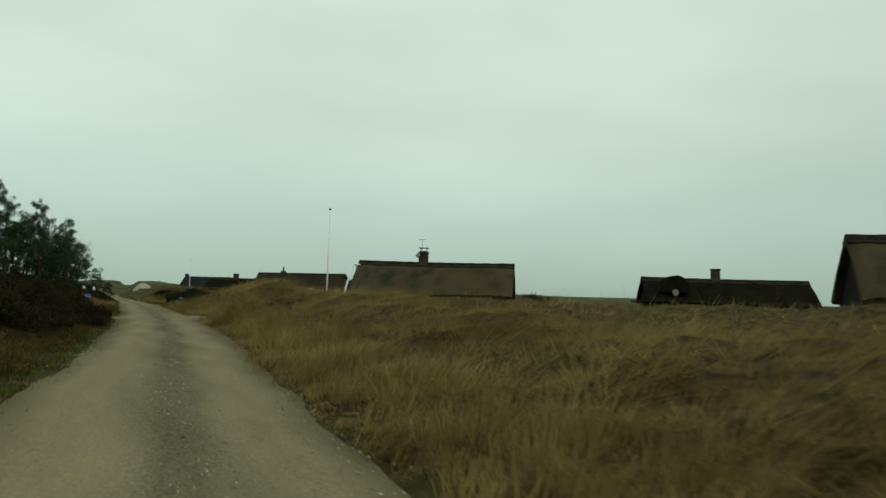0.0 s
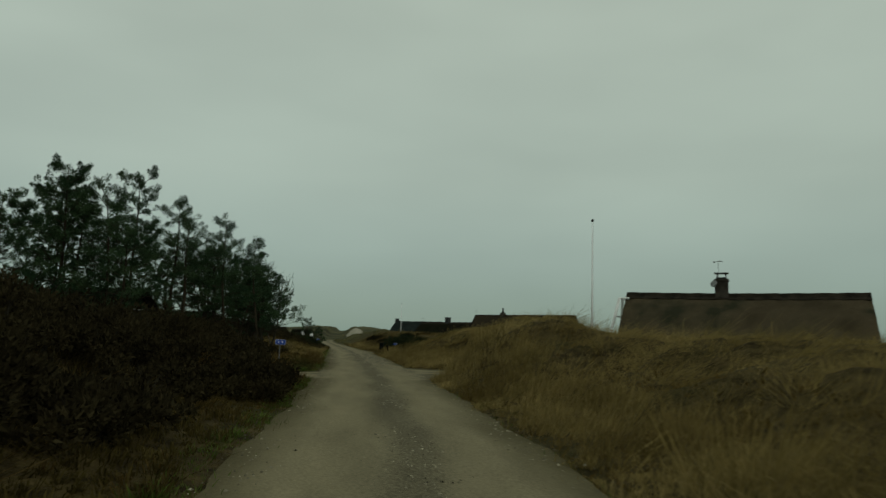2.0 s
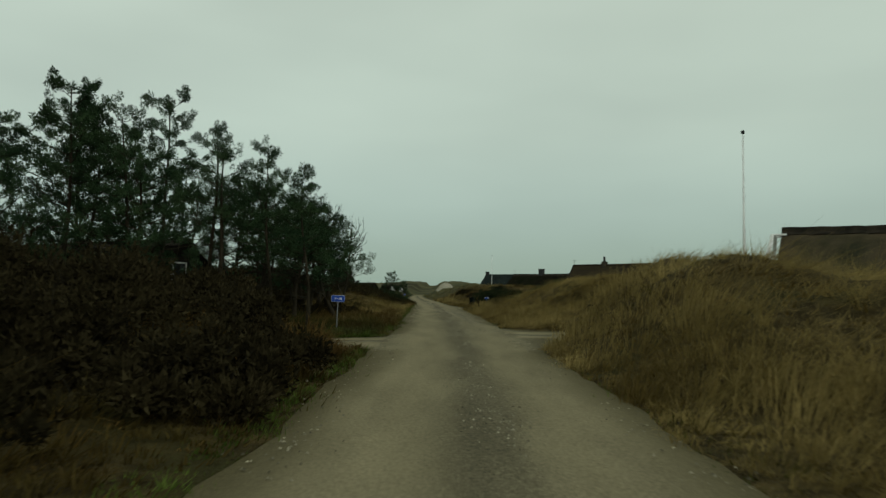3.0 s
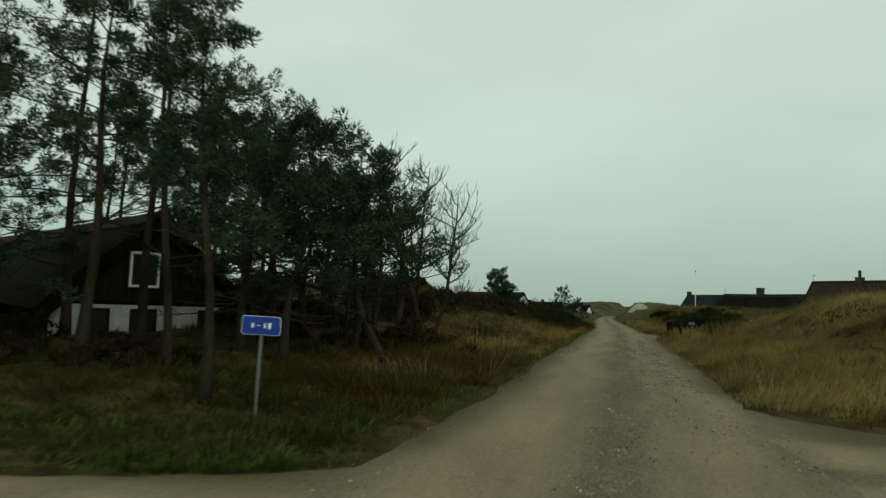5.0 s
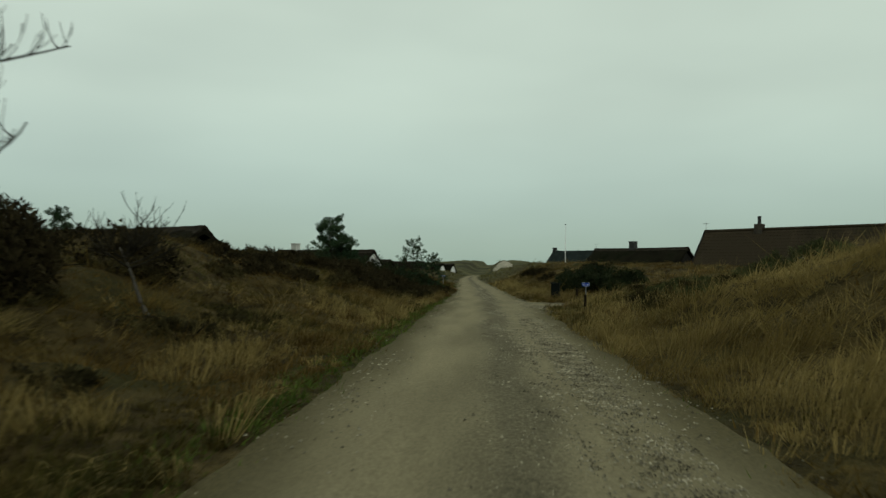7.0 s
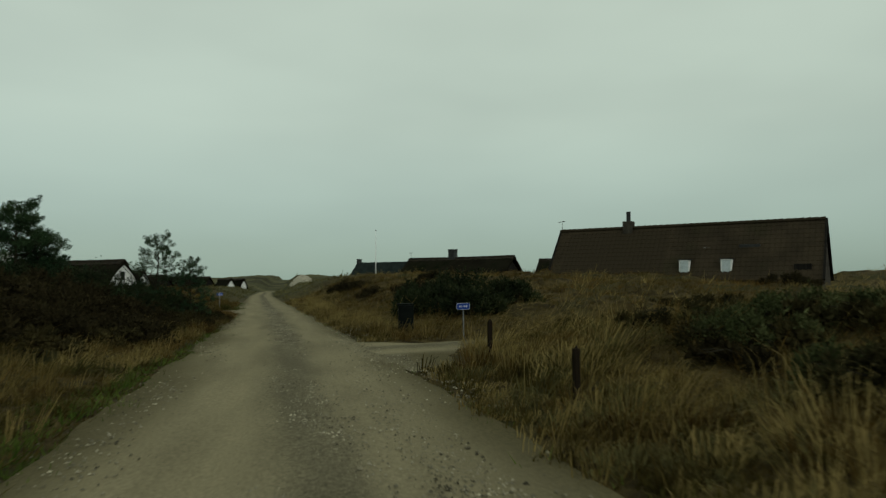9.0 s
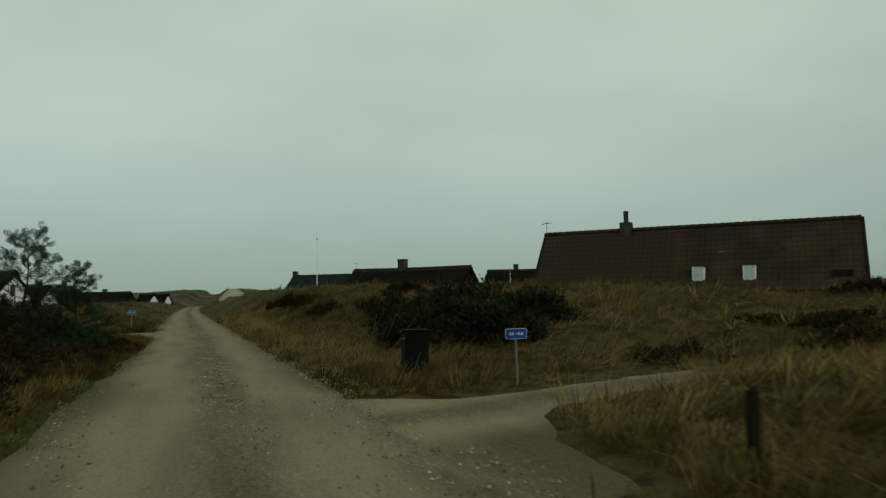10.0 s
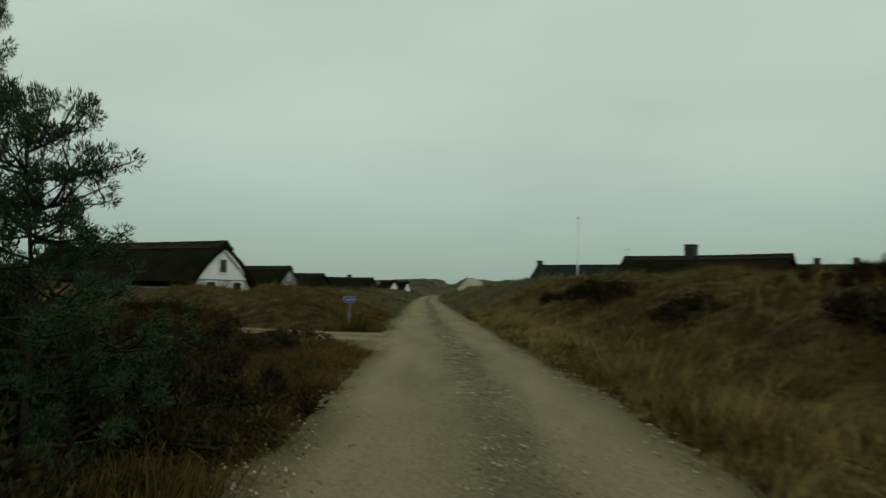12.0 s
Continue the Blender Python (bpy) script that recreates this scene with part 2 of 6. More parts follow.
def road_material():
    """Sandy gravel track: pale packed wheel tracks, looser grey gravel in the middle and at the edges."""
    m = bpy.data.materials.new("sandy_gravel_road")
    m.use_nodes = True
    n, l = m.node_tree.nodes, m.node_tree.links
    b = n["Principled BSDF"]
    b.inputs["Roughness"].default_value = 0.95
    b.inputs["Specular IOR Level"].default_value = 0.04
    uv = n.new("ShaderNodeUVMap")
    sep = n.new("ShaderNodeSeparateXYZ")
    l.new(uv.outputs["UV"], sep.inputs[0])
    co = n.new("ShaderNodeTexCoord")

    def tex(scale, detail, stretch=(1, 1, 1)):
        mp = n.new("ShaderNodeMapping")
        mp.inputs["Scale"].default_value = stretch
        l.new(co.outputs["Object"], mp.inputs["Vector"])
        t = n.new("ShaderNodeTexNoise")
        t.inputs["Scale"].default_value, t.inputs["Detail"].default_value = scale, detail
        l.new(mp.outputs["Vector"], t.inputs["Vector"])
        return t
    wob, grit, patch = tex(0.5, 3.0, (1, 0.4, 1)), tex(28.0, 8.0), tex(1.3, 9.0, (1, 0.2, 1))
    # lateral position, wobbling with the noise
    add = n.new("ShaderNodeMath")
    add.operation = "MULTIPLY_ADD"
    add.inputs[1].default_value = 0.9
    l.new(wob.outputs[0], add.inputs[0])
    l.new(sep.outputs["X"], add.inputs[2])
    shift = n.new("ShaderNodeMath")
    shift.operation = "SUBTRACT"
    shift.inputs[1].default_value = 0.45
    l.new(add.outputs[0], shift.inputs[0])
    ramp = n.new("ShaderNodeValToRGB")
    mr = n.new("ShaderNodeMapRange")
    mr.inputs["From Min"].default_value, mr.inputs["From Max"].default_value = -2.4, 2.4
    l.new(shift.outputs[0], mr.inputs["Value"])
    l.new(mr.outputs["Result"], ramp.inputs["Fac"])
    stops = [(0.0, 0.6), (0.09, 0.45), (0.17, 0.05), (0.36, 0.0), (0.44, 0.35), (0.50, 0.8), (0.57, 0.75), (0.63, 0.25), (0.69, 0.05), (0.82, 0.1), (0.90, 0.45), (1.0, 0.6)]
    els = ramp.color_ramp.elements
    els[0].position, els[0].color = stops[0][0], (stops[0][1],) * 3 + (1,)
    els[1].position, els[1].color = stops[-1][0], (stops[-1][1],) * 3 + (1,)
    for p, v in stops[1:-1]:
        els.new(p).color = (v, v, v, 1)
    base = n.new("ShaderNodeMix")
    base.data_type = "RGBA"
    base.inputs[6].default_value = (0.190, 0.161, 0.098, 1)
    base.inputs[7].default_value = (0.084, 0.073, 0.047, 1)
    l.new(ramp.outputs["Color"], base.inputs[0])
    pr = n.new("ShaderNodeMapRange")
    pr.inputs["From Min"].default_value, pr.inputs["From Max"].default_value = 0.3, 0.7
    pr.inputs["To Min"].default_value, pr.inputs["To Max"].default_value = 0.82, 1.16
    l.new(patch.outputs[0], pr.inputs["Value"])
    gr = n.new("ShaderNodeMapRange")
    gr.inputs["From Min"].default_value, gr.inputs["From Max"].default_value = 0.25, 0.75
    gr.inputs["To Min"].default_value, gr.inputs["To Max"].default_value = 0.72, 1.28
    l.new(grit.outputs[0], gr.inputs["Value"])
    mm = n.new("ShaderNodeMath")
    mm.operation = "MULTIPLY"
    l.new(pr.outputs["Result"], mm.inputs[0])
    l.new(gr.outputs["Result"], mm.inputs[1])
    mul = n.new("ShaderNodeMix")
    mul.data_type, mul.blend_type = "RGBA", "MULTIPLY"
    mul.inputs[0].default_value = 1.0
    l.new(base.outputs[2], mul.inputs[6])
    l.new(mm.outputs[0], mul.inputs[7])
    l.new(mul.outputs[2], b.inputs["Base Color"])
    side_ = n.new("ShaderNodeMath")
    side_.operation = "ABSOLUTE"
    l.new(shift.outputs[0], side_.inputs[0])
    edge_ = n.new("ShaderNodeMapRange")
    edge_.inputs["From Min"].default_value, edge_.inputs["From Max"].default_value = 1.25, 2.15
    edge_.inputs["To Max"].default_value = 0.85
    l.new(side_.outputs[0], edge_.inputs["Value"])
    broken = n.new("ShaderNodeMath")
    broken.operation = "MULTIPLY"
    l.new(edge_.outputs["Result"], broken.inputs[0])
    l.new(gr.outputs["Result"], broken.inputs[1])
    joint = n.new("ShaderNodeAttribute")
    joint.attribute_name = "joined"
    shut = n.new("ShaderNodeMath")
    shut.operation, shut.use_clamp = "SUBTRACT", True
    shut.inputs[0].default_value = 1.0
    l.new(joint.outputs["Fac"], shut.inputs[1])
    worn = n.new("ShaderNodeMath")
    worn.operation = "MULTIPLY"
    l.new(broken.outputs[0], worn.inputs[0])
    l.new(shut.outputs[0], worn.inputs[1])
    earth = n.new("ShaderNodeMix")
    earth.data_type = "RGBA"
    earth.inputs[7].default_value = (0.070, 0.058, 0.027, 1)
    l.new(worn.outputs[0], earth.inputs[0])
    l.new(mul.outputs[2], earth.inputs[6])
    pebble = n.new("ShaderNodeTexVoronoi")
    pebble.inputs["Scale"].default_value = 38.0
    l.new(co.outputs["Object"], pebble.inputs["Vector"])
    psep = n.new("ShaderNodeSeparateColor")
    l.new(pebble.outputs["Color"], psep.inputs[0])
    pv = n.new("ShaderNodeMapRange")
    pv.inputs["To Min"].default_value, pv.inputs["To Max"].default_value = 0.62, 1.45
    l.new(psep.outputs[0], pv.inputs["Value"])
    pm = n.new("ShaderNodeMix")
    pm.data_type, pm.blend_type = "RGBA", "MULTIPLY"
    l.new(ramp.outputs["Color"], pm.inputs[0])
    l.new(earth.outputs[2], pm.inputs[6])
    l.new(pv.outputs["Result"], pm.inputs[7])
    l.new(pm.outputs[2], b.inputs["Base Color"])
    bn = n.new("ShaderNodeBump")
    bn.inputs["Strength"].default_value, bn.inputs["Distance"].default_value = 0.6, 0.015
    l.new(grit.outputs[0], bn.inputs["Height"])
    l.new(bn.outputs["Normal"], b.inputs["Normal"])
    return m


M_ROAD = road_material()


# ---- mesh helpers ----
def mesh(name, verts, faces, mat, parent=None, smooth=False, label=""):
    me = bpy.data.meshes.new(name)
    me.from_pydata(verts, [], faces)
    if smooth:
        me.polygons.foreach_set("use_smooth", [True] * len(me.polygons))
    me.materials.append(mat)
    me.update()
    ob = new(name, me)
    ob.parent = parent
    return tagged(ob, label)


def raw_mesh(name, co, tri, mat):
    """A mesh of triangles from numpy arrays."""
    me = bpy.data.meshes.new(name)
    me.vertices.add(len(co))
    me.vertices.foreach_set("co", np.ascontiguousarray(co, np.float32).ravel())
    me.loops.add(tri.size)
    me.loops.foreach_set("vertex_index", np.ascontiguousarray(tri, np.int32).ravel())
    me.polygons.add(len(tri))
    me.polygons.foreach_set("loop_start", np.arange(0, tri.size, 3, dtype=np.int32))
    me.polygons.foreach_set("loop_total", np.full(len(tri), 3, np.int32))
    me.materials.append(mat)
    me.update(calc_edges=True)
    me.validate()
    return new(name, me)


def part(name, bm, mat, parent=None, label=""):
    me = bpy.data.meshes.new(name)
    bm.to_mesh(me)
    bm.free()
    me.materials.append(mat)
    ob = new(name, me)
    ob.parent = parent
    return tagged(ob, label)


def box(name, lo, hi, mat, parent=None, bevel=0.012, label=""):
    bm = bmesh.new()
    bmesh.ops.create_cube(bm, size=1)
    for v in bm.verts:
        v.co = [(a + b) / 2 + c * (b - a) for a, b, c in zip(lo, hi, v.co)]
    if bevel:
        bmesh.ops.bevel(bm, geom=bm.edges[:], offset=bevel, segments=2, affect="EDGES", profile=0.6)
    return part(name, bm, mat, parent, label)


def empty(name, m):
    ob = new(name)
    ob.matrix_world = m
    return ob


def tube(verts, faces, pts, radii, sides=6):
    """Appends a tapered tube along pts."""
    base = len(verts)
    for i, (p, r) in enumerate(zip(pts, radii)):
        p = Vector(p)
        d = (Vector(pts[min(i + 1, len(pts) - 1)]) - Vector(pts[max(i - 1, 0)])).normalized()
        a = d.orthogonal().normalized() if abs(d.z) < 0.9 else Vector((1, 0, 0)).cross(d).normalized()
        b = d.cross(a)
        for k in range(sides):
            t = 2 * math.pi * k / sides
            verts.append(tuple(p + (a * math.cos(t) + b * math.sin(t)) * r))
    for i in range(len(pts) - 1):
        for k in range(sides):
            k2 = (k + 1) % sides
            faces.append((base + i * sides + k, base + i * sides + k2, base + (i + 1) * sides + k2, base + (i + 1) * sides + k))
    faces.append(tuple(base + k for k in range(sides))[::-1])
    faces.append(tuple(base + (len(pts) - 1) * sides + k for k in range(sides)))


# ---- lie of the land ----
ROAD_Y = np.array([-40, 0, 5, 10, 16, 20, 26, 35, 55, 64, 75, 88, 97, 107, 114, 130, 160, 200, 290, 420, 600])
ROAD_C = np.array([-4.6, -1.85, -1.6, -1.35, -1.02, -0.75, -0.32, 0.0, 0.28, 0.2, 0.15, 0.1, 0.02, -0.4, -0.42, -1.15, -2.2, -3.6, -5.0, -3.0, 4.0])
ROAD_W = np.array([1.8, 1.8, 1.8, 1.85, 1.88, 1.95, 2.08, 2.05, 2.08, 2.15, 2.2, 2.2, 2.0, 1.9, 1.85, 1.9, 1.95, 1.9, 1.9, 1.9, 1.9])
FINE_Y = np.arange(-40, 600, 1.0)


def smooth_table(ys, vs, width=5.0):
    raw = np.interp(FINE_Y, ys, vs)
    k = np.exp(-0.5 * (np.arange(-15, 16) / width) ** 2)
    return np.convolve(np.pad(raw, 15, mode="edge"), k / k.sum(), "valid")


CENTRE, HALF = smooth_table(ROAD_Y, ROAD_C), smooth_table(ROAD_Y, ROAD_W)
# height to which the ground rises beside the road
RIGHT = smooth_table([-40, 0, 18, 26, 32, 38, 44, 49, 55, 60, 66, 74, 80, 86, 95, 101, 110, 118, 122, 140, 160, 200, 300, 420, 600],
                     [0.9, 0.8, 1.0, 1.3, 1.5, 1.6, 1.5, 0.6, 0.5, 1.1, 1.9, 2.45, 1.75, 0.85, 0.5, 0.6, 0.9, 1.6, 2.05, 2.3, 2.6, 2.0, 2.0, 2.5, 3.0], 2.5)
LEFT = smooth_table([-40, 0, 15, 25, 35, 41, 47, 53, 60, 68, 76, 86, 100, 112, 122, 130, 145, 160, 200, 300, 420, 600],
                    [0.5, 0.5, 0.8, 1.3, 1.5, 1.0, 0.2, 0.3, 0.5, 1.2, 2.3, 2.2, 1.7, 0.9, 0.5, 1.15, 1.2, 1.2, 1.2, 1.5, 2.5, 3.0], 2.5)
# side tracks: start, end, half width, widening at the mouth
TRACKS = [((-1.5, 46.1), (-16, 44.4), 1.65, 1.3), ((1.8, 50.2), (13, 50.4), 2.6, 4.2), ((1.8, 93.7), (10.5, 97.4), 1.0, 3.8), ((-1.8, 122.8), (-13, 126.4), 1.9, 2.4)]




def wobble(x, y, scale, seed=0.0):
    """Cheap smooth noise from turned sine waves, between about -1 and 1."""
    out = np.zeros(np.shape(x))
    for k, (a, f, p) in enumerate(((0.3, 1.0, 0.4), (1.5, 1.27, 2.1), (2.4, 1.73, 4.0), (0.9, 2.31, 1.0), (2.0, 3.1, 5.2))):
        u = (np.cos(a + seed) * x + np.sin(a + seed) * y) * f / scale
        out = out + np.sin(u * 2 * np.pi + p + seed * 3 + 1.3 * np.sin(u * 2.7 + p + k)) / (1 + 0.6 * k)
    return out / 2.2


def step01(t):
    t = np.clip(t, 0, 1)
    return t * t * (3 - 2 * t)


def beside(x, y):
    """Distance out from the road's edge, negative on the road."""
    c, h = np.interp(y, FINE_Y, CENTRE), np.interp(y, FINE_Y, HALF)
    return np.abs(x - c) - h


def track_gap(x, y):
    """Distance from the edge of the nearest side track, negative on it."""
    best = np.full(np.shape(x), 1e3)
    for (ax, ay), (bx, by), w, mouth in TRACKS:
        dx, dy = bx - ax, by - ay
        raw = ((x - ax) * dx + (y - ay) * dy) / (dx * dx + dy * dy)
        t = np.clip(raw, 0, 1)
        flare = mouth * np.clip(1 - t * 3, 0, 1) ** 2
        best = np.minimum(best, np.where(raw < -0.12, 1e3, np.hypot(x - ax - t * dx, y - ay - t * dy) - w - flare))
    return best


def land(x, y):
    """Height of the ground."""
    x, y = np.asarray(x, float), np.asarray(y, float)
    d = beside(x, y)
    right = x > np.interp(y, FINE_Y, CENTRE)
    amp = np.where(right, np.interp(y, FINE_Y, RIGHT), np.interp(y, FINE_Y, LEFT))
    # away from the road the banks level out into rolling heath
    away = step01((d - 14) / 22)
    amp = amp * (1 - away) + (1.3 + 0.5 * wobble(x, y, 23.0, 1.1)) * away
    width = np.where(right, 7.0, np.where(y < 46, 6.5, np.where(y > 124, 5.0, 9.0)))
    bank = amp * step01((d - 0.3) / width)
    humps = (0.16 + 0.10 * amp) * wobble(x, y, 6.5) + 0.10 * wobble(x, y, 2.3, 1.7)
    rough = 0.05 * wobble(x, y, 0.9, 0.6)
    off = step01((d - 0.1) / 3.5)
    z = bank + off * (humps + rough)
    # hollow in which the pine-shaded house stands
    z = z - 0.1 * np.exp(-(((x + 17) / 9) ** 2 + ((y - 62) / 7) ** 2))
    z = z * step01(track_gap(x, y) / 2.5 + 0.02) - 0.03 * np.exp(-(np.maximum(track_gap(x, y), 0) / 0.5) ** 2)
    # rises in front of the tall thatched house and of the tiled house
    z = z + 0.6 * np.exp(-(((x - 25) / 6) ** 2 + ((y - 19) / 8) ** 2)) + 1.1 * np.exp(-(((x - 47) / 9) ** 2 + ((y - 118) / 12) ** 2)) + 0.8 * np.exp(-(((x - 18) / 9) ** 2 + ((y - 110) / 11) ** 2))
    # steep grassy knoll before the first side track
    z = z + 1.7 * step01((d - 0.3) / 2.6) * step01(track_gap(x, y) / 2.0) * np.exp(-(np.maximum(x - 5.4, 0) / 2.0) ** 2) * step01((y - 33) / 8) * step01((47.5 - y) / 2.5) * right
    z = z + step01((d - 0.2) / 1.8) * step01(track_gap(x, y) / 1.6) * 0.4 * np.exp(-(((x + 4.9) / 1.9) ** 2 + ((y - 39.6) / 2.4) ** 2))
    z = z + step01((d - 0.3) / 1.6) * 0.35 * np.exp(-(((x - 5.0) / 2.0) ** 2 + ((y - 86.5) / 3.0) ** 2))
    # sandy dune and its neighbour beside the road further on
    z = z + step01((d - 0.6) / 4) * (2.5 * np.exp(-(((x - 4.6) / 4.5) ** 2 + ((y - 257) / 9) ** 2)) + 1.6 * np.exp(-(((x - 11) / 5) ** 2 + ((y - 222) / 12) ** 2)))
    # far dunes
    far = step01((y - 330) / 180) * (5.6 + 0.9 * wobble(x, y, 150.0, 0.3) + 0.45 * wobble(x, y, 47.0, 0.9))
    side = step01((np.abs(x) - 60) / 160) * (1.5 + 1.2 * wobble(x, y, 60.0, 2.2))
    z = z + side * step01((d - 2) / 12) + far * np.maximum(step01((d - 2) / 12), step01((y - 330) / 30))
    return z - 0.06 * (d < 0.25) - 0.05 * (track_gap(x, y) < -0.25)


def height(x, y):
    return float(land(np.array([x]), np.array([y]))[0])


def build_ground():
    xs = np.concatenate([[-2400, -1500, -900, -600, -420, -300, -220], np.arange(-170, -60, 8), np.arange(-60, -22, 1.6),
                         np.arange(-22, 22, 0.55), np.arange(22, 62, 1.6), np.arange(62, 171, 8), [220, 300, 420, 600, 900, 1500, 2400]])
    ys = np.concatenate([[-800, -400, -200, -120, -80, -55], np.arange(-40, -4, 1.5), np.arange(-4, 150, 0.7), np.arange(150, 240, 2.0),
                         np.arange(240, 620, 8), [640, 700, 800, 1000, 1400, 2000, 3000, 4200]])
    gx, gy = np.meshgrid(xs, ys)
    co = np.stack([gx, gy, land(gx, gy)], -1).reshape(-1, 3)
    nx, ny = len(xs), len(ys)
    i = (np.arange(ny - 1)[:, None] * nx + np.arange(nx - 1)[None]).ravel()
    tri = np.concatenate([np.stack([i, i + 1, i + nx + 1], 1), np.stack([i, i + nx + 1, i + nx], 1)])
    ob = raw_mesh("ground", co, tri, M_SOIL)
    ob.data.polygons.foreach_set("use_smooth", np.ones(len(tri), bool))
    tagged(ob, "rolling dune heath covered in dry brown turf", "ground", kind="structure")


def strip(name, line, halves, lift, cols, ragged, label):
    """A track laid along a line of (x, y) places, with worn wheel ruts and a ragged edge; its UV holds metres across and along."""
    line = np.asarray(line, float)
    tangent = np.gradient(line, axis=0)
    tangent /= np.linalg.norm(tangent, axis=1)[:, None]
    side = np.stack([tangent[:, 1], -tangent[:, 0]], 1)
    along = np.concatenate([[0], np.cumsum(np.linalg.norm(np.diff(line, axis=0), axis=1))])
    verts, uvs = [], []
    for k in range(cols + 1):
        f = 2 * k / cols - 1
        edge = halves + ragged * (wobble(line[:, 0] + 7 * (f > 0), line[:, 1], 9.0) + 0.5 * wobble(line[:, 0] + 7 * (f > 0), line[:, 1], 1.4)) * abs(f) ** 3 + 0.03
        xy = line + side * (f * edge)[:, None]
        u = f * edge
        z = lift + 0.035 * (1 - f * f) - 0.03 * (np.exp(-((u - 0.85) / 0.3) ** 2) + np.exp(-((u + 0.85) / 0.3) ** 2))
        z = z + 0.012 * wobble(xy[:, 0], xy[:, 1], 1.1, 0.4) - (0.022 if name == "road" else 0.05) * abs(f) ** 8
        verts.append(np.column_stack([xy, z]))
        uvs.append(np.column_stack([u, along]))
    n = len(line)
    co, uv = np.concatenate(verts), np.concatenate(uvs)
    faces = []
    for k in range(cols):
        for j in range(n - 1):
            a = k * n + j
            faces.append((a, a + n, a + n + 1, a + 1))
    me = bpy.data.meshes.new(name)
    me.from_pydata(co.tolist(), [], faces)
    me.polygons.foreach_set("use_smooth", [True] * len(faces))
    lay = me.uv_layers.new(name="UVMap")
    idx = np.zeros(len(me.loops), np.int32)
    me.loops.foreach_get("vertex_index", idx)
    lay.data.foreach_set("uv", uv[idx].astype(np.float32).ravel())
    # how far the edge lies open to a joining track
    joined = track_gap(co[:, 0], co[:, 1]) if name == "road" else beside(co[:, 0], co[:, 1])
    lay = me.attributes.new("joined", "FLOAT", "POINT")
    lay.data.foreach_set("value", np.clip(1.1 - joined / 0.7, 0, 1).astype(np.float32))
    me.materials.append(M_ROAD)
    return tagged(new(name, me), label, name, kind="structure")


build_ground()
ry = np.concatenate([np.arange(-40, 160, 0.5), np.arange(160, 345, 3.0)])
strip("road", np.column_stack([np.interp(ry, FINE_Y, CENTRE), ry]), np.interp(ry, FINE_Y, HALF), 0.01, 24, 0.13,
      "sandy gravel track with loose stones and worn wheel ruts")
for (ax, ay), (bx, by), w, mouth in TRACKS:
    t = np.linspace(-1.2 / abs(bx - ax), 1, 46)
    strip("side_track", np.column_stack([ax + (bx - ax) * t, ay + (by - ay) * t]), w + mouth * np.clip(1 - np.maximum(t, 0) * 3, 0, 1) ** 2, -0.03, 16, 0.2,
          "short gravel side track branching off the road")


# ---- houses ----
def frame_of(origin, direction, z=0.0):
    """Local x runs along the ridge, y across to its left."""
    d = Vector((direction[0], direction[1], 0)).normalized()
    return Matrix(((d.x, -d.y, 0, origin[0]), (d.y, d.x, 0, origin[1]), (0, 0, 1, z), (0, 0, 0, 1)))


def roof_shell(name, length, half, eave, ridge, thick, over, mat, house, sag=0.06, sweep=0.34, nx=28, ny=10, label=""):
    """Thick roof with rounded ridge, swept along x from -over to length + over."""
    prof = []
    for k in range(ny + 1):
        f = k / ny
        prof.append((-half * (1 - f), eave + (ridge - eave) * ((1 - sweep) * f + sweep * math.sin(f * math.pi / 2))))
    prof = prof + [(-y, z) for y, z in prof[-2::-1]]
    slope = math.hypot(half, ridge - eave)
    dz = thick * slope / half
    inner = [(y * (1 - 0.12 * abs(y) / half), z - dz * (0.75 if abs(y) > half * 0.98 else 1)) for y, z in prof]
    loop = prof + inner[::-1]
    verts, faces, m = [], [], len(loop)
    for i in range(nx + 1):
        x = -over + (length + 2 * over) * i / nx
        dip = -sag * math.sin(math.pi * i / nx)
        for j, (y, z) in enumerate(loop):
            r = 0.035 * math.sin(x * 2.3 + j * 1.7) + 0.03 * math.sin(x * 5.1 - j * 0.9)
            tuck = 0.10 if i in (0, nx) else 0.0
            verts.append((x, y * (1 - tuck * 0.2), z + dip + r * (j < len(prof)) * 0.6 - tuck * (j < len(prof))))
    for i in range(nx):
        for j in range(m):
            k = (j + 1) % m
            faces.append((i * m + j, (i + 1) * m + j, (i + 1) * m + k, i * m + k))
    faces.append(tuple(range(m)))
    faces.append(tuple(nx * m + j for j in range(m))[::-1])
    return mesh(name, verts, faces, mat, house, label=label)


def walls(house, length, half, base, eave, ridge, mat, drop):
    """Pentagon body under the roof."""
    h = half
    sec = [(-h, base), (h, base), (h, eave), (0, ridge - drop), (-h, eave)]
    verts = [(x, y, z) for x in (0.0, length) for y, z in sec]
    faces = [(0, 1, 2, 3, 4)[::-1], (5, 6, 7, 8, 9)] + [(k, (k + 1) % 5, 5 + (k + 1) % 5, 5 + k) for k in range(5)]
    return mesh("wall", verts, faces, mat, house)


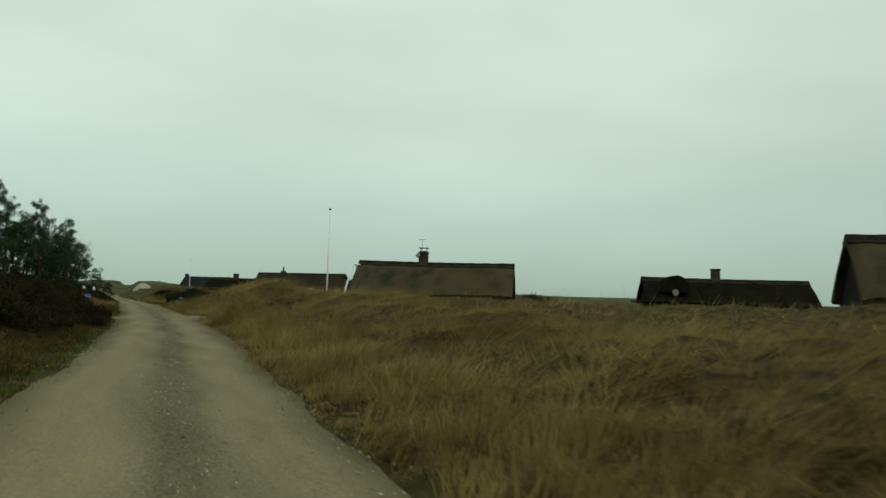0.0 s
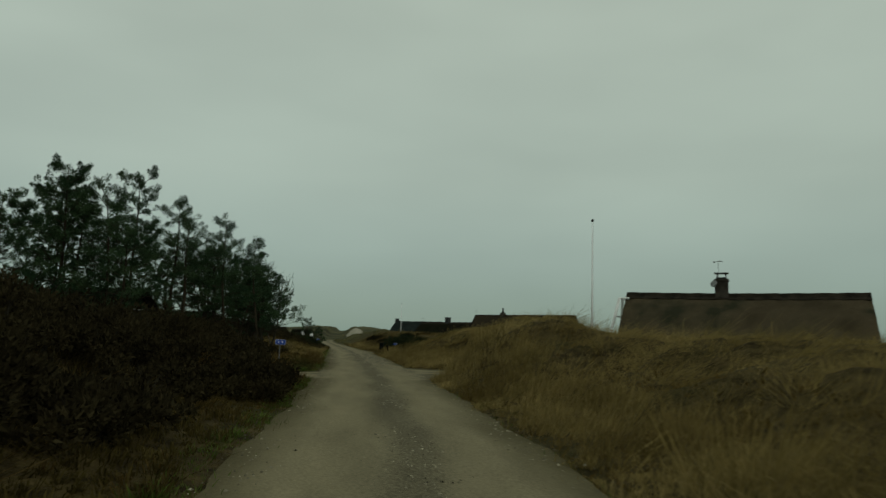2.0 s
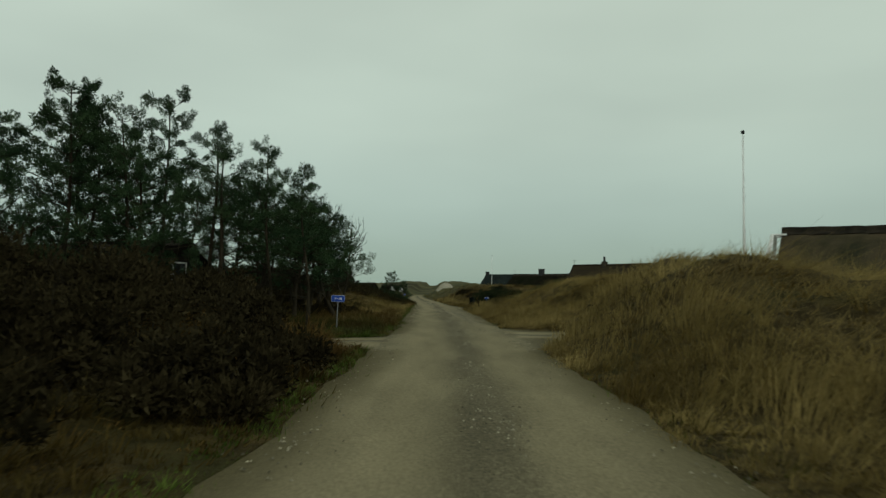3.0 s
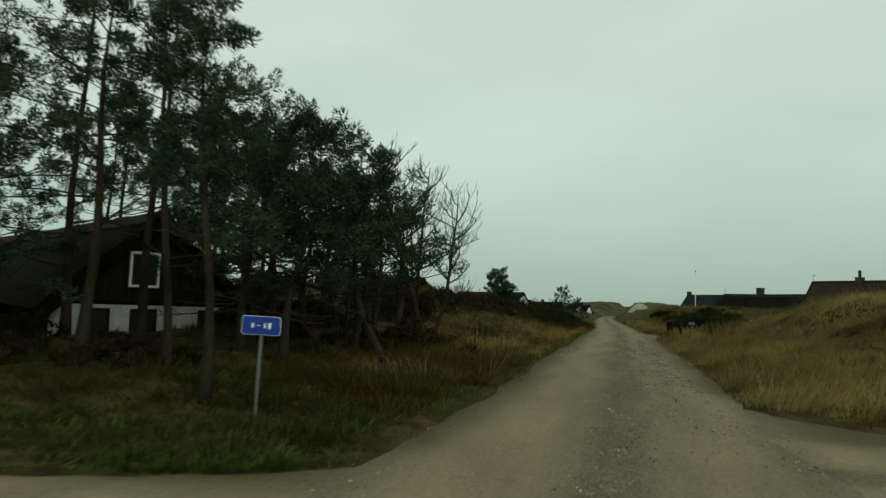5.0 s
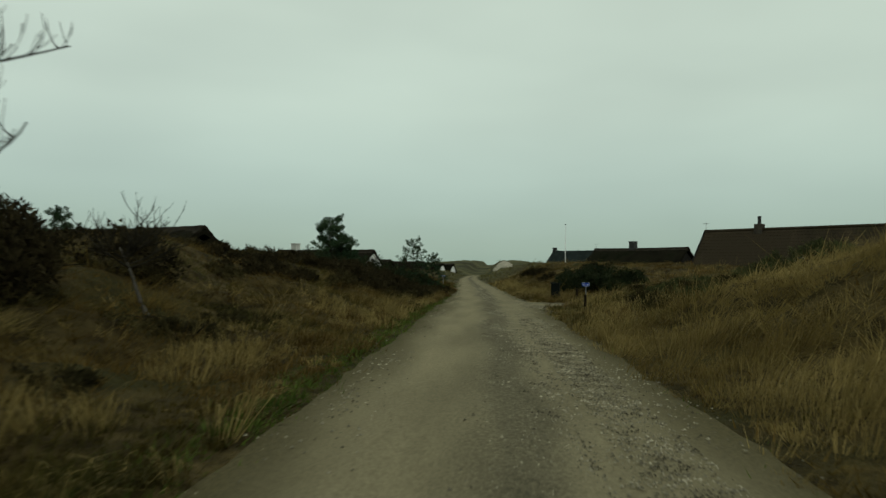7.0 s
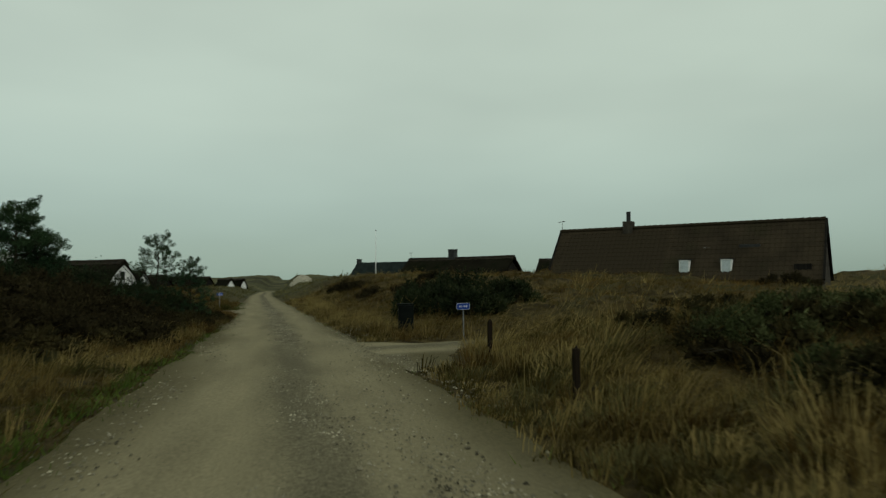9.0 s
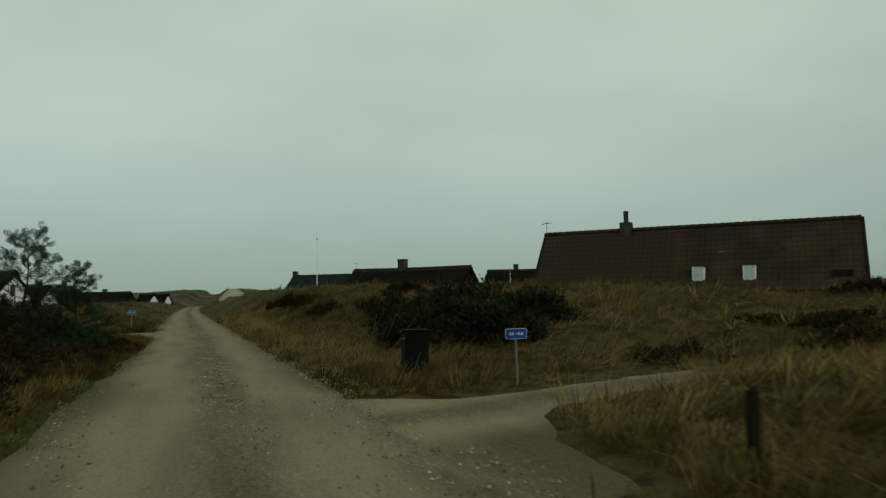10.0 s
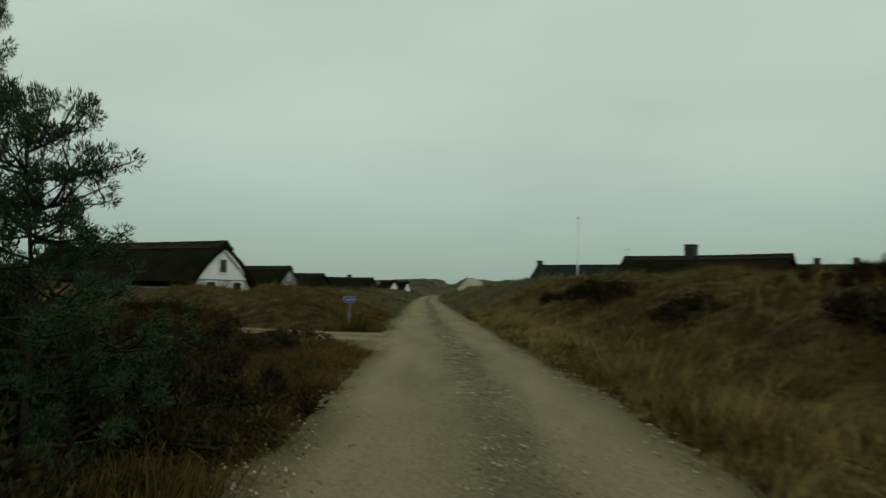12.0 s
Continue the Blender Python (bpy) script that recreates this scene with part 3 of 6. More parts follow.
def ridge_cap(house, length, ridge, over, mat, drop=0.30, wide=0.6):
    """Heather ridge with an uneven lower edge."""
    verts, faces, nx = [], [], 30
    for i in range(nx + 1):
        x = -over + (length + 2 * over) * i / nx
        dip = -0.06 * math.sin(math.pi * i / nx) + 0.012 * math.sin(i * 2.1)
        jag = 0.025 * math.sin(i * 3.7)
        for y, z in ((-wide, -drop + jag), (-wide * 0.55, -drop * 0.42), (-0.16, 0.07), (0, 0.13), (0.16, 0.07), (wide * 0.55, -drop * 0.42), (wide, -drop - jag)):
            verts.append((x, y, ridge + z + dip))
    for i in range(nx):
        for j in range(6):
            a = i * 7 + j
            faces.append((a, a + 1, a + 8, a + 7))
    n = len(verts)
    verts += [(x, y * 0.9, z - 0.16) for x, y, z in verts]
    for i in range(nx):
        for j in range(6):
            a = n + i * 7 + j
            faces.append((a, a + 7, a + 8, a + 1))
        for j in (0, 6):
            a = i * 7 + j
            faces.append((a, a + 7, a + 7 + n, a + n))
    for i in (0, nx):
        for j in range(6):
            a = i * 7 + j
            faces.append((a, a + 1, a + 1 + n, a + n))
    return mesh("ridge_cap", verts, faces, mat, house, label="dark heather ridge capping")


def chimney(house, x, y, base, top, size, mat, pot=0.0, cap=True):
    c = box("chimney", (x - size / 2, y - size / 2, base), (x + size / 2, y + size / 2, top), mat, house, 0.02)
    if cap:
        box("cornice", (x - size / 2 - 0.05, y - size / 2 - 0.05, top - 0.14), (x + size / 2 + 0.05, y + size / 2 + 0.05, top + 0.002), mat, c, 0.02)
    if pot:
        v, f = [], []
        tube(v, f, [(x, y, top), (x, y, top + pot * 0.5), (x, y, top + pot)], [0.15, 0.14, 0.155], 12)
        mesh("flue", v, f, M_BLACK, c, label="black metal flue")
    return c


def window(house, x, y, z, w, h, facing, deep=0.06, bars=0, frame_mat=None):
    """A window on a local wall; facing 'x' (gable, outward is -x) or 'y' (long side, outward is the sign of y)."""
    fm = frame_mat or M_PAINT
    s = -1 if facing == "x" or y < 0 else 1

    def put(a, b, c, d, t0, t1):
        lo_t, hi_t = sorted((s * t0, s * t1))
        if facing == "x":
            return (x + lo_t, y + a, z + c), (x + hi_t, y + b, z + d)
        return (x + a, y + lo_t, z + c), (x + b, y + hi_t, z + d)
    e = 0.07
    lo, hi = put(-w / 2, w / 2, -h / 2, h / 2, 0.0, 0.012)
    win = box("window", lo, hi, M_BLACKWOOD, house, 0)
    for a, b, c, d in ((-w / 2, w / 2, h / 2 - e, h / 2), (-w / 2, w / 2, -h / 2, -h / 2 + e), (-w / 2, -w / 2 + e, -h / 2 + e, h / 2 - e), (w / 2 - e, w / 2, -h / 2 + e, h / 2 - e)):
        lo, hi = put(a, b, c, d, 0.0, deep)
        box("frame", lo, hi, fm, win, 0.006)
    for k in range(bars):
        u = -w / 2 + w * (k + 1) / (bars + 1)
        lo, hi = put(u - 0.02, u + 0.02, -h / 2 + e, h / 2 - e, 0.0, deep * 0.8)
        box("glazing_bar", lo, hi, fm, win, 0.004)
    lo, hi = put(-w / 2 + e, w / 2 - e, -h / 2 + e, h / 2 - e, 0.016, 0.024)
    box("pane", lo, hi, M_GLASS, win, 0)
    return win


def aerial(house, x, y, z, tall):
    v, f = [], []
    tube(v, f, [(x, y, z), (x, y, z + tall)], [0.02, 0.015], 6)
    for k in range(3):
        tube(v, f, [(x - 0.3, y + 0.02, z + tall - 0.05 - k * 0.03), (x + 0.3 - k * 0.1, y - 0.02, z + tall - 0.05 + k * 0.03)], [0.012, 0.012], 5)
    return mesh("aerial", v, f, M_GALV, house, label="thin metal television aerial")


def thatched(name, origin, direction, length, half, ridge, eave, base, roof, wall, label, over=0.35):
    house = empty(name, frame_of(origin, direction, base))
    r, e = ridge - base, eave - base
    walls(house, length, half - 0.45, -0.6, e + 0.1, r, wall, 0.55)
    roof_shell("roof", length, half, e - 0.1, r, 0.28, over, roof, house, label="thick thatched roof")
    ridge_cap(house, length, r, over, M_RIDGE)
    return tagged(house, label, "house", "houses among the dunes")


def rail_between(v, f, a, b, r=0.05):
    tube(v, f, [a, b], [r, r], 6)


# thatched house with a white end gable and a flagpole beside it
A0, A1 = Vector((17.68, 61.16)), Vector((28.73, 54.12))
LA = (A1 - A0).length
h_a = thatched("thatched_house", A0, A1 - A0, LA, 3.5, 4.86, 2.25, 1.3, M_THATCH, M_BRICK,
               "long thatched house with brown reed roof behind dune grass")
chimney(h_a, LA * 0.415, 0, 3.2, 4.50, 0.75, M_BRICK, 0)
c_a = chimney(h_a, LA * 0.415 - 0.0, 0.0, 4.5, 4.60, 0.6, M_BLACK, 0, False)
for sx in (-0.25, 0.25):
    for sy in (-0.25, 0.25):
        box("cowl_leg", (LA * 0.415 + sx - 0.02, sy - 0.02, 4.55), (LA * 0.415 + sx + 0.02, sy + 0.02, 4.85), M_GALV, c_a, 0)
box("cowl_plate", (LA * 0.415 - 0.42, -0.42, 4.85), (LA * 0.415 + 0.42, 0.42, 4.89), M_GALV, c_a, 0.01, "flat metal chimney cover")
aerial(h_a, LA * 0.415 - 0.2, 0.35, 4.4, 1.3)
bm = bmesh.new()
bmesh.ops.create_cone(bm, cap_ends=True, segments=24, radius1=0.22, radius2=0.18, depth=0.06,
                      matrix=Matrix.Translation((LA * 0.415 - 0.45, -0.45, 4.2)) @ Euler((radians(75), 0, radians(-30))).to_matrix().to_4x4())
part("satellite_dish", bm, M_GALV, h_a, "small grey satellite dish")
# white gable boarding and the white timber frame standing out from it
v = [(-0.06, y, z) for y, z in ((-3.0, -0.4), (3.0, -0.4), (3.0, 1.0), (0, 3.25), (-3.0, 1.0))]
v += [(-0.14, y, z) for _, y, z in v]
mesh("gable_boarding", v, [(0, 1, 2, 3, 4), (9, 8, 7, 6, 5)] + [(k, 5 + k, 5 + (k + 1) % 5, (k + 1) % 5) for k in range(5)], M_PAINT, h_a, label="white painted gable boards")
v, f = [], []
for y0 in (-2.4, 2.4):
    rail_between(v, f, (-1.25, y0, -0.3), (-0.75, y0 * 0.25, 3.25), 0.10)
    rail_between(v, f, (-0.75, y0 * 0.25, 3.25), (-0.1, y0 * 0.25, 3.25), 0.06)
rail_between(v, f, (-0.75, -0.6, 3.25), (-0.75, 0.6, 3.25), 0.07)
rail_between(v, f, (-0.95, -1.2, 2.1), (-0.95, 1.2, 2.1), 0.06)
mesh("timber_frame", v, f, M_PAINT, h_a, label="white timber frame at the gable")

# dark thatched house with an eyebrow dormer
B0, B1 = Vector((46.2, 57.6)), Vector((59.6, 49.9))
LB = (B1 - B0).length
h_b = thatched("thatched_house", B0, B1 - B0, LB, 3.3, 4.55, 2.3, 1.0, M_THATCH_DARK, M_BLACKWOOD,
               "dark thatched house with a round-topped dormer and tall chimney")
chimney(h_b, 6.9, 0, 3.0, 4.62, 0.75, M_BRICK)
bm = bmesh.new()
segs = 14
ring = [(2.5 + 1.3 * math.cos(math.pi * k / segs), 2.1 + 1.65 * math.sin(math.pi * k / segs)) for k in range(segs + 1)]
front = [bm.verts.new((x, -3.0, z)) for x, z in ring]
back = [bm.verts.new((x, 0.2, z)) for x, z in ring]
bm.faces.new(front)
bm.faces.new(back[::-1])
for k in range(segs):
    bm.faces.new((front[k], back[k], back[k + 1], front[k + 1]))
dormer = part("dormer", bm, M_THATCH_DARK, h_b, "round-topped thatched dormer")
bm = bmesh.new()
bmesh.ops.create_cone(bm, cap_ends=True, segments=20, radius1=0.30, radius2=0.30, depth=0.08,
                      matrix=Matrix.Translation((2.4, -3.02, 2.1)) @ Euler((radians(90), 0, 0)).to_matrix().to_4x4())
part("round_window", bm, M_GALV, dormer, "small round window")
window(h_b, 3.9, -2.95, 0.95, 0.9, 0.8, "y", bars=1)
box("lean_to_roof", (-1.2, -2.2, 1.05), (0.1, 1.0, 1.25), M_BLACKWOOD, h_b, 0.03, "low flat black lean-to roof")

# tall thatched house close by at the start of the drive
h_c = thatched("thatched_house", (31.35, 24.2), (0.75, -0.66), 13, 3.4, 5.4, 2.4, 1.0, M_THATCH, M_BLACKWOOD,
               "tall thatched house with a dark gable above the grass")

# house with a steep tiled roof
T0, T1 = Vector((19.41, 123.95)), Vector((31.01, 112.15))
LT = (T1 - T0).length
TZ = 1.0
h_t = tagged(empty("tiled_house", frame_of(T0, T1 - T0, TZ)), "long house with steep brown tiled roof and white roof windows", "house", "houses among the dunes")
T_RIDGE, T_EAVE, T_HALF = 5.32 - TZ, 1.75 - TZ, 2.75
walls(h_t, LT, T_HALF - 0.35, -0.6, T_EAVE + 0.1, T_RIDGE, M_BRICK, 0.35)


def tiled_roof(house, length, half, eave, ridge, over):
    """Courses of curved tiles, each course lapping the one below."""
    slope = math.hypot(half, ridge - eave)
    n_course = int(slope / 0.34)
    n_tile = int((length + 2 * over) / 0.30)
    single = None
    for s in (-1, 1):
        verts, faces = [], []
        for c in range(n_course):
            f0, f1 = c / n_course, (c + 1.12) / n_course
            for t in range(n_tile):
                x0 = -over + t * 0.30
                apart = s < 0 and 3 <= t < 26 and c < n_course - 1
                if apart and single:
                    piece = new("tile", single)
                    piece.parent = house
                    piece.location = (x0 + over, half * f0, (ridge - eave) * f0)
                    continue
                v, q_ = ([], []) if apart else (verts, faces)
                xs, fa, fb = (-over, 0.0, 1.12 / n_course) if apart else (x0, f0, min(f1, 1.0))
                b = len(v)
                for f, lift in ((fa, 0.036), (fb, 0.02)):
                    y, z = s * half * (1 - f), eave + (ridge - eave) * f
                    for u, bulge in ((0.0, 0.01), (0.09, 0.03), (0.18, 0.018), (0.305, 0.0)):
                        v.append((xs + u, y + s * (lift + bulge) * 0.79, z + (lift + bulge) * 0.61))
                for k in range(3):
                    q = (b + k, b + k + 1, b + k + 5, b + k + 4)
                    q_.append(q if s < 0 else q[::-1])
                w = len(v)
                for k in range(4):
                    x, y, z = v[b + k]
                    v.append((x, y - s * 0.02, z - 0.05))
                for k in range(3):
                    q_.append((b + k, w + k, w + k + 1, b + k + 1))
                if apart:
                    piece = mesh("tile", v, q_, M_TILE, house)
                    piece.location = (x0 + over, half * f0, (ridge - eave) * f0)
                    single = piece.data
        tagged(mesh("tiles", verts, faces, M_TILE, house, label="courses of curved brown roof tiles"), kind="stuff")
    box("roof_deck", (-over + 0.02, -half * 0.0 - 0.03, ridge - 0.10), (length + over - 0.02, 0.03, ridge + 0.02), M_BLACKWOOD, house, 0)
    v, f = [], []
    n = int((length + 2 * over) / 0.38)
    for k in range(n):
        x = -over + k * 0.38
        tube(v, f, [(x, 0, ridge + 0.03), (x + 0.40, 0, ridge + 0.045)], [0.13, 0.15], 8)
    mesh("ridge_tiles", v, f, M_TILE, house, label="rounded ridge tiles")


tiled_roof(h_t, LT, T_HALF, T_EAVE, T_RIDGE, 0.15)
v = [(x, y, z) for x in (0.0, LT) for y, z in ((-T_HALF, T_EAVE - 0.03), (0, T_RIDGE - 0.03), (T_HALF, T_EAVE - 0.03), (0, T_RIDGE - 0.2))]
mesh("roof_underlay", v, [(0, 1, 5, 4), (1, 2, 6, 5), (0, 3, 1), (1, 3, 2), (4, 5, 7), (5, 6, 7), (0, 4, 7, 3), (2, 3, 7, 6)], M_BLACKWOOD, h_t)
for x in (-0.15, LT + 0.03):
    for s in (-1, 1):
        v, f = [], []
        tube(v, f, [(x + 0.06, s * T_HALF * 1.02, T_EAVE + 0.02), (x + 0.06, 0, T_RIDGE + 0.06)], [0.09, 0.09], 4)
        mesh("bargeboard", v, f, M_BLACKWOOD, h_t)
chimney(h_t, LT * 0.29, 0, T_RIDGE - 0.6, T_RIDGE + 0.5, 0.64, M_BRICK, 0.66, False)
aerial(h_t, -0.1, 0.2, T_RIDGE - 0.2, 1.0)


def roof_window(house, x, f, w, h, half, eave, ridge):
    """A small upright window with a white sill standing out of the tiled slope."""
    y, z = -half * (1 - f), eave + (ridge - eave) * f
    rw = box("roof_window", (x - w / 2, y - 0.16, z - h / 2), (x + w / 2, y + 0.55, z + h / 2), M_PAINT, house, 0.015, "white framed roof window")
    box("pane", (x - w / 2 + 0.07, y - 0.172, z - h / 2 + 0.07), (x + w / 2 - 0.07, y - 0.162, z + h / 2 - 0.07), M_BLIND, rw, 0, "pale window blind behind glass")
    box("flashing", (x - w / 2 - 0.08, y - 0.2, z + h / 2 - 0.01), (x + w / 2 + 0.08, y + 0.75, z + h / 2 + 0.03), M_BLACK, rw, 0.01)


M_BLIND = material("pale_blind", (0.46, 0.52, 0.54), (0.52, 0.58, 0.60), 2.0, 20.0, 0.25, bump=0)
for wx in (9.0, 11.45):
    roof_window(h_t, wx, 0.20, 0.62, 1.2, T_HALF, T_EAVE, T_RIDGE)
box("roof_hatch", (12.0, -1.25, 2.75), (13.2, -1.0, 2.95), M_BLACK, h_t, 0.02, "dark flat roof hatch")
box("roof_opening", (15.1, -2.35, 0.75), (16.0, -1.9, 1.7), M_BLACKWOOD, h_t, 0.02, "dark shuttered opening in the roof slope")
box("roof_opening", (0.9, -2.65, 0.55), (1.7, -2.2, 1.1), M_BLACKWOOD, h_t, 0.02, "dark shuttered opening in the roof slope")
box("roof_vent", (9.9, -1.2, 2.78), (10.25, -0.95, 2.86), M_GALV, h_t, 0.02, "small grey roof vent")

# thatched house further on, and the slate-roofed one behind it
C0, C1 = Vector((17.07, 172.03)), Vector((27.94, 161.67))
LC = (C1 - C0).length
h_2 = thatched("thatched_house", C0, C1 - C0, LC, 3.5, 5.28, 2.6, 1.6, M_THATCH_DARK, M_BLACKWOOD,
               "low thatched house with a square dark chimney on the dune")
chimney(h_2, LC * 0.43, 0, 3.0, 4.75, 0.9, M_BLACK)
aerial(h_2, -0.1, 0, 3.5, 1.0)
D0, D1 = Vector((16.0, 233.4)), Vector((28.5, 223.0))
LD = (D1 - D0).length
h_d = tagged(empty("slate_roofed_house", frame_of(D0, D1 - D0, 2.0)), "long low house with blue-grey roof and end chimney", "house", "houses among the dunes")
walls(h_d, LD, 3.2, -0.8, 1.6, 4.75, M_WHITE, 0.2)
roof_shell("roof", LD, 3.6, 1.4, 4.8, 0.12, 0.2, M_SLATE, h_d, 0, 0)
chimney(h_d, 0.35, 0, 4.0, 5.55, 0.8, M_BLACK)
chimney(h_d, 0.4, 0.9, 3.4, 4.9, 0.6, M_BLACK)


def gable_house(origin, direction, length, half, ridge, eave, base, roof, label, gable_mat, lower_mat, win, lower=True, side_mat=None, win_y=0.0):
    """A thatched house seen on its end gable, at the origin."""
    h = thatched("thatched_house", origin, direction, length, half, ridge, eave, base, roof, side_mat or M_WHITE, label, over=0.3)
    r, e = ridge - base, eave - base
    w = half - 0.5
    v = [(-0.03, y, z) for y, z in ((-w, e + 0.05), (w, e + 0.05), (0, r - 0.5))]
    v += [(-0.09, y, z) for _, y, z in v]
    mesh("gable_boarding", v, [(0, 1, 2), (5, 4, 3)] + [(k, 3 + k, 3 + (k + 1) % 3, (k + 1) % 3) for k in range(3)], gable_mat, h)
    for s in (-1, 1):
        vv, ff = [], []
        tube(vv, ff, [(-0.16, s * (half - 0.2), e - 0.18), (-0.16, s * 0.03, r - 0.38)], [0.11, 0.11], 4)
        mesh("bargeboard", vv, ff, lower_mat, h)
    if win:
        window(h, -0.1, win_y, e + (r - e) * 0.38, win[0], win[1], "x", bars=win[2])
    if lower:
        for y in (-w * 0.55, w * 0.35):
            window(h, -0.012, y, e - 0.5, 0.85, 0.95, "x")
    return h


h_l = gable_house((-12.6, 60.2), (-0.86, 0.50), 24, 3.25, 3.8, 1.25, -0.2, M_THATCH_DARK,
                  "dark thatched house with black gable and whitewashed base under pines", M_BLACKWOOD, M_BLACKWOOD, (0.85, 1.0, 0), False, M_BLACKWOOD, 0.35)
box("gable_base", (-0.09, -2.7, -0.5), (-0.008, 2.7, 1.42), M_WHITE, h_l, 0.01, "whitewashed wall below the black gable")
for y in (-1.7, 0.3, 1.6):
    window(h_l, -0.095, y, 0.85, 0.75, 0.95, "x", frame_mat=M_BLACKWOOD)
h_n = gable_house((-13.3, 141.0), (-0.90, 0.44), 14, 2.75, 3.8, 1.7, 0.5, M_THATCH_DARK,
                  "thatched house with a white boarded gable and small window", M_PAINT, M_PAINT, (0.68, 0.85, 0))
chimney(h_n, 11.5, 0, 2.6, 4.2, 0.8, M_WHITE)
h_m = gable_house((-20.4, 190.0), (-0.90, 0.44), 13, 2.4, 4.0, 1.8, 0.6, M_THATCH_DARK,
                  "thatched house with a pale grey gable", M_GREYBOARD, M_GREYBOARD, (0.5, 0.9, 1))
h_o = thatched("thatched_house", (-24.5, 238), (-0.9, 0.44), 15, 3.2, 4.2, 2.0, 0.8, M_THATCH_DARK, M_BLACKWOOD,
               "long dark thatched roof behind the grassy mound")
chimney(h_o, 9.0, 0, 2.8, 3.75, 0.7, M_BLACK)
h_p = thatched("thatched_house", (-21.5, 300), (-0.9, 0.44), 15, 3.0, 4.7, 2.3, 1.2, M_THATCH_DARK, M_BLACKWOOD,
               "distant thatched roof with one chimney")
chimney(h_p, 7.5, 0, 2.8, 4.3, 0.9, M_BLACK)
for px, py, hw in ((-13.9, 280.0, 1.7), (-10.8, 284.0, 1.4)):
    gable_house((px, py), (-0.45, 0.89), 8, hw, 3.9, 1.4, 0.8, M_THATCH_DARK,
                "small dark cottage with a white pointed gable", M_PAINT, M_PAINT, None, False)
h_r = thatched("thatched_house", (50.5, 212.0), (0.80, -0.60), 13.5, 3.4, 6.9, 4.0, 2.6, M_THATCH_DARK, M_BLACKWOOD,
               "far dark roof with two chimneys among bushes")
for cx in (5.2, 10.4):
    chimney(h_r, cx, 0, 3.6, 5.3, 0.8, M_BRICK)
h_q = thatched("thatched_house", (-14.6, 94.5), (-0.9, 0.44), 11, 3.0, 3.55, 1.9, 1.0, M_THATCH_DARK, M_BLACKWOOD,
               "low thatched roof behind dark shrubs")


# ---- trees ----
def arch(rng, start, direction, length, r0, r1, n, rise, jitter):
    """A limb that sets out along direction and curves upward by rise at every step."""
    pts, rad = [Vector(start)], [r0]
    d = Vector(direction).normalized()
    for k in range(n):
        d = (d + Vector((rng.uniform(-1, 1), rng.uniform(-1, 1), rng.uniform(-1, 1))) * jitter + Vector((0, 0, rise))).normalized()
        pts.append(pts[-1] + d * (length / n))
        rad.append(r0 + (r1 - r0) * (k + 1) / n)
    return pts, rad, d


def along(pts, q):
    """The place at share q of a line of points, and its direction there."""
    n = len(pts) - 1
    k = min(int(q * n), n - 1)
    return pts[k].lerp(pts[k + 1], q * n - k), (pts[k + 1] - pts[k]).normalized()


def tuft_mesh(rng, tips, count, size, width):
    """Dense rounded tufts: short needles standing out all round the end of each twig."""
    g = np.random.default_rng(rng.randrange(1 << 30))
    p = np.array([t[0] for t in tips])
    d = np.array([t[1] for t in tips])
    s = np.array([t[2] for t in tips]) * size
    p, d, s = np.repeat(p, count, 0), np.repeat(d, count, 0), np.repeat(s, count)
    m = len(p)
    u = g.normal(size=(m, 3))
    u *= (g.uniform(0.15, 1.0, m) ** 0.5 / np.linalg.norm(u, axis=1))[:, None]
    u += d * (u * d).sum(axis=1)[:, None] * 0.45
    root = p + u * (s * 0.30)[:, None] - d * (s * 0.10)[:, None]
    out = u + d * 0.35 + g.normal(size=(m, 3)) * 0.45 + np.array([0, 0, 0.2])
    out /= np.linalg.norm(out, axis=1)[:, None]
    tip = root + out * (s * g.uniform(0.14, 0.25, m))[:, None]
    side = np.cross(out, g.normal(size=(m, 3)))
    side /= np.linalg.norm(side, axis=1)[:, None] + 1e-9
    w = width * g.uniform(0.6, 1.6, m)
    co = np.stack([root + side * w[:, None], root - side * w[:, None], tip], 1).reshape(-1, 3)
    return co, np.arange(m * 3).reshape(-1, 3)


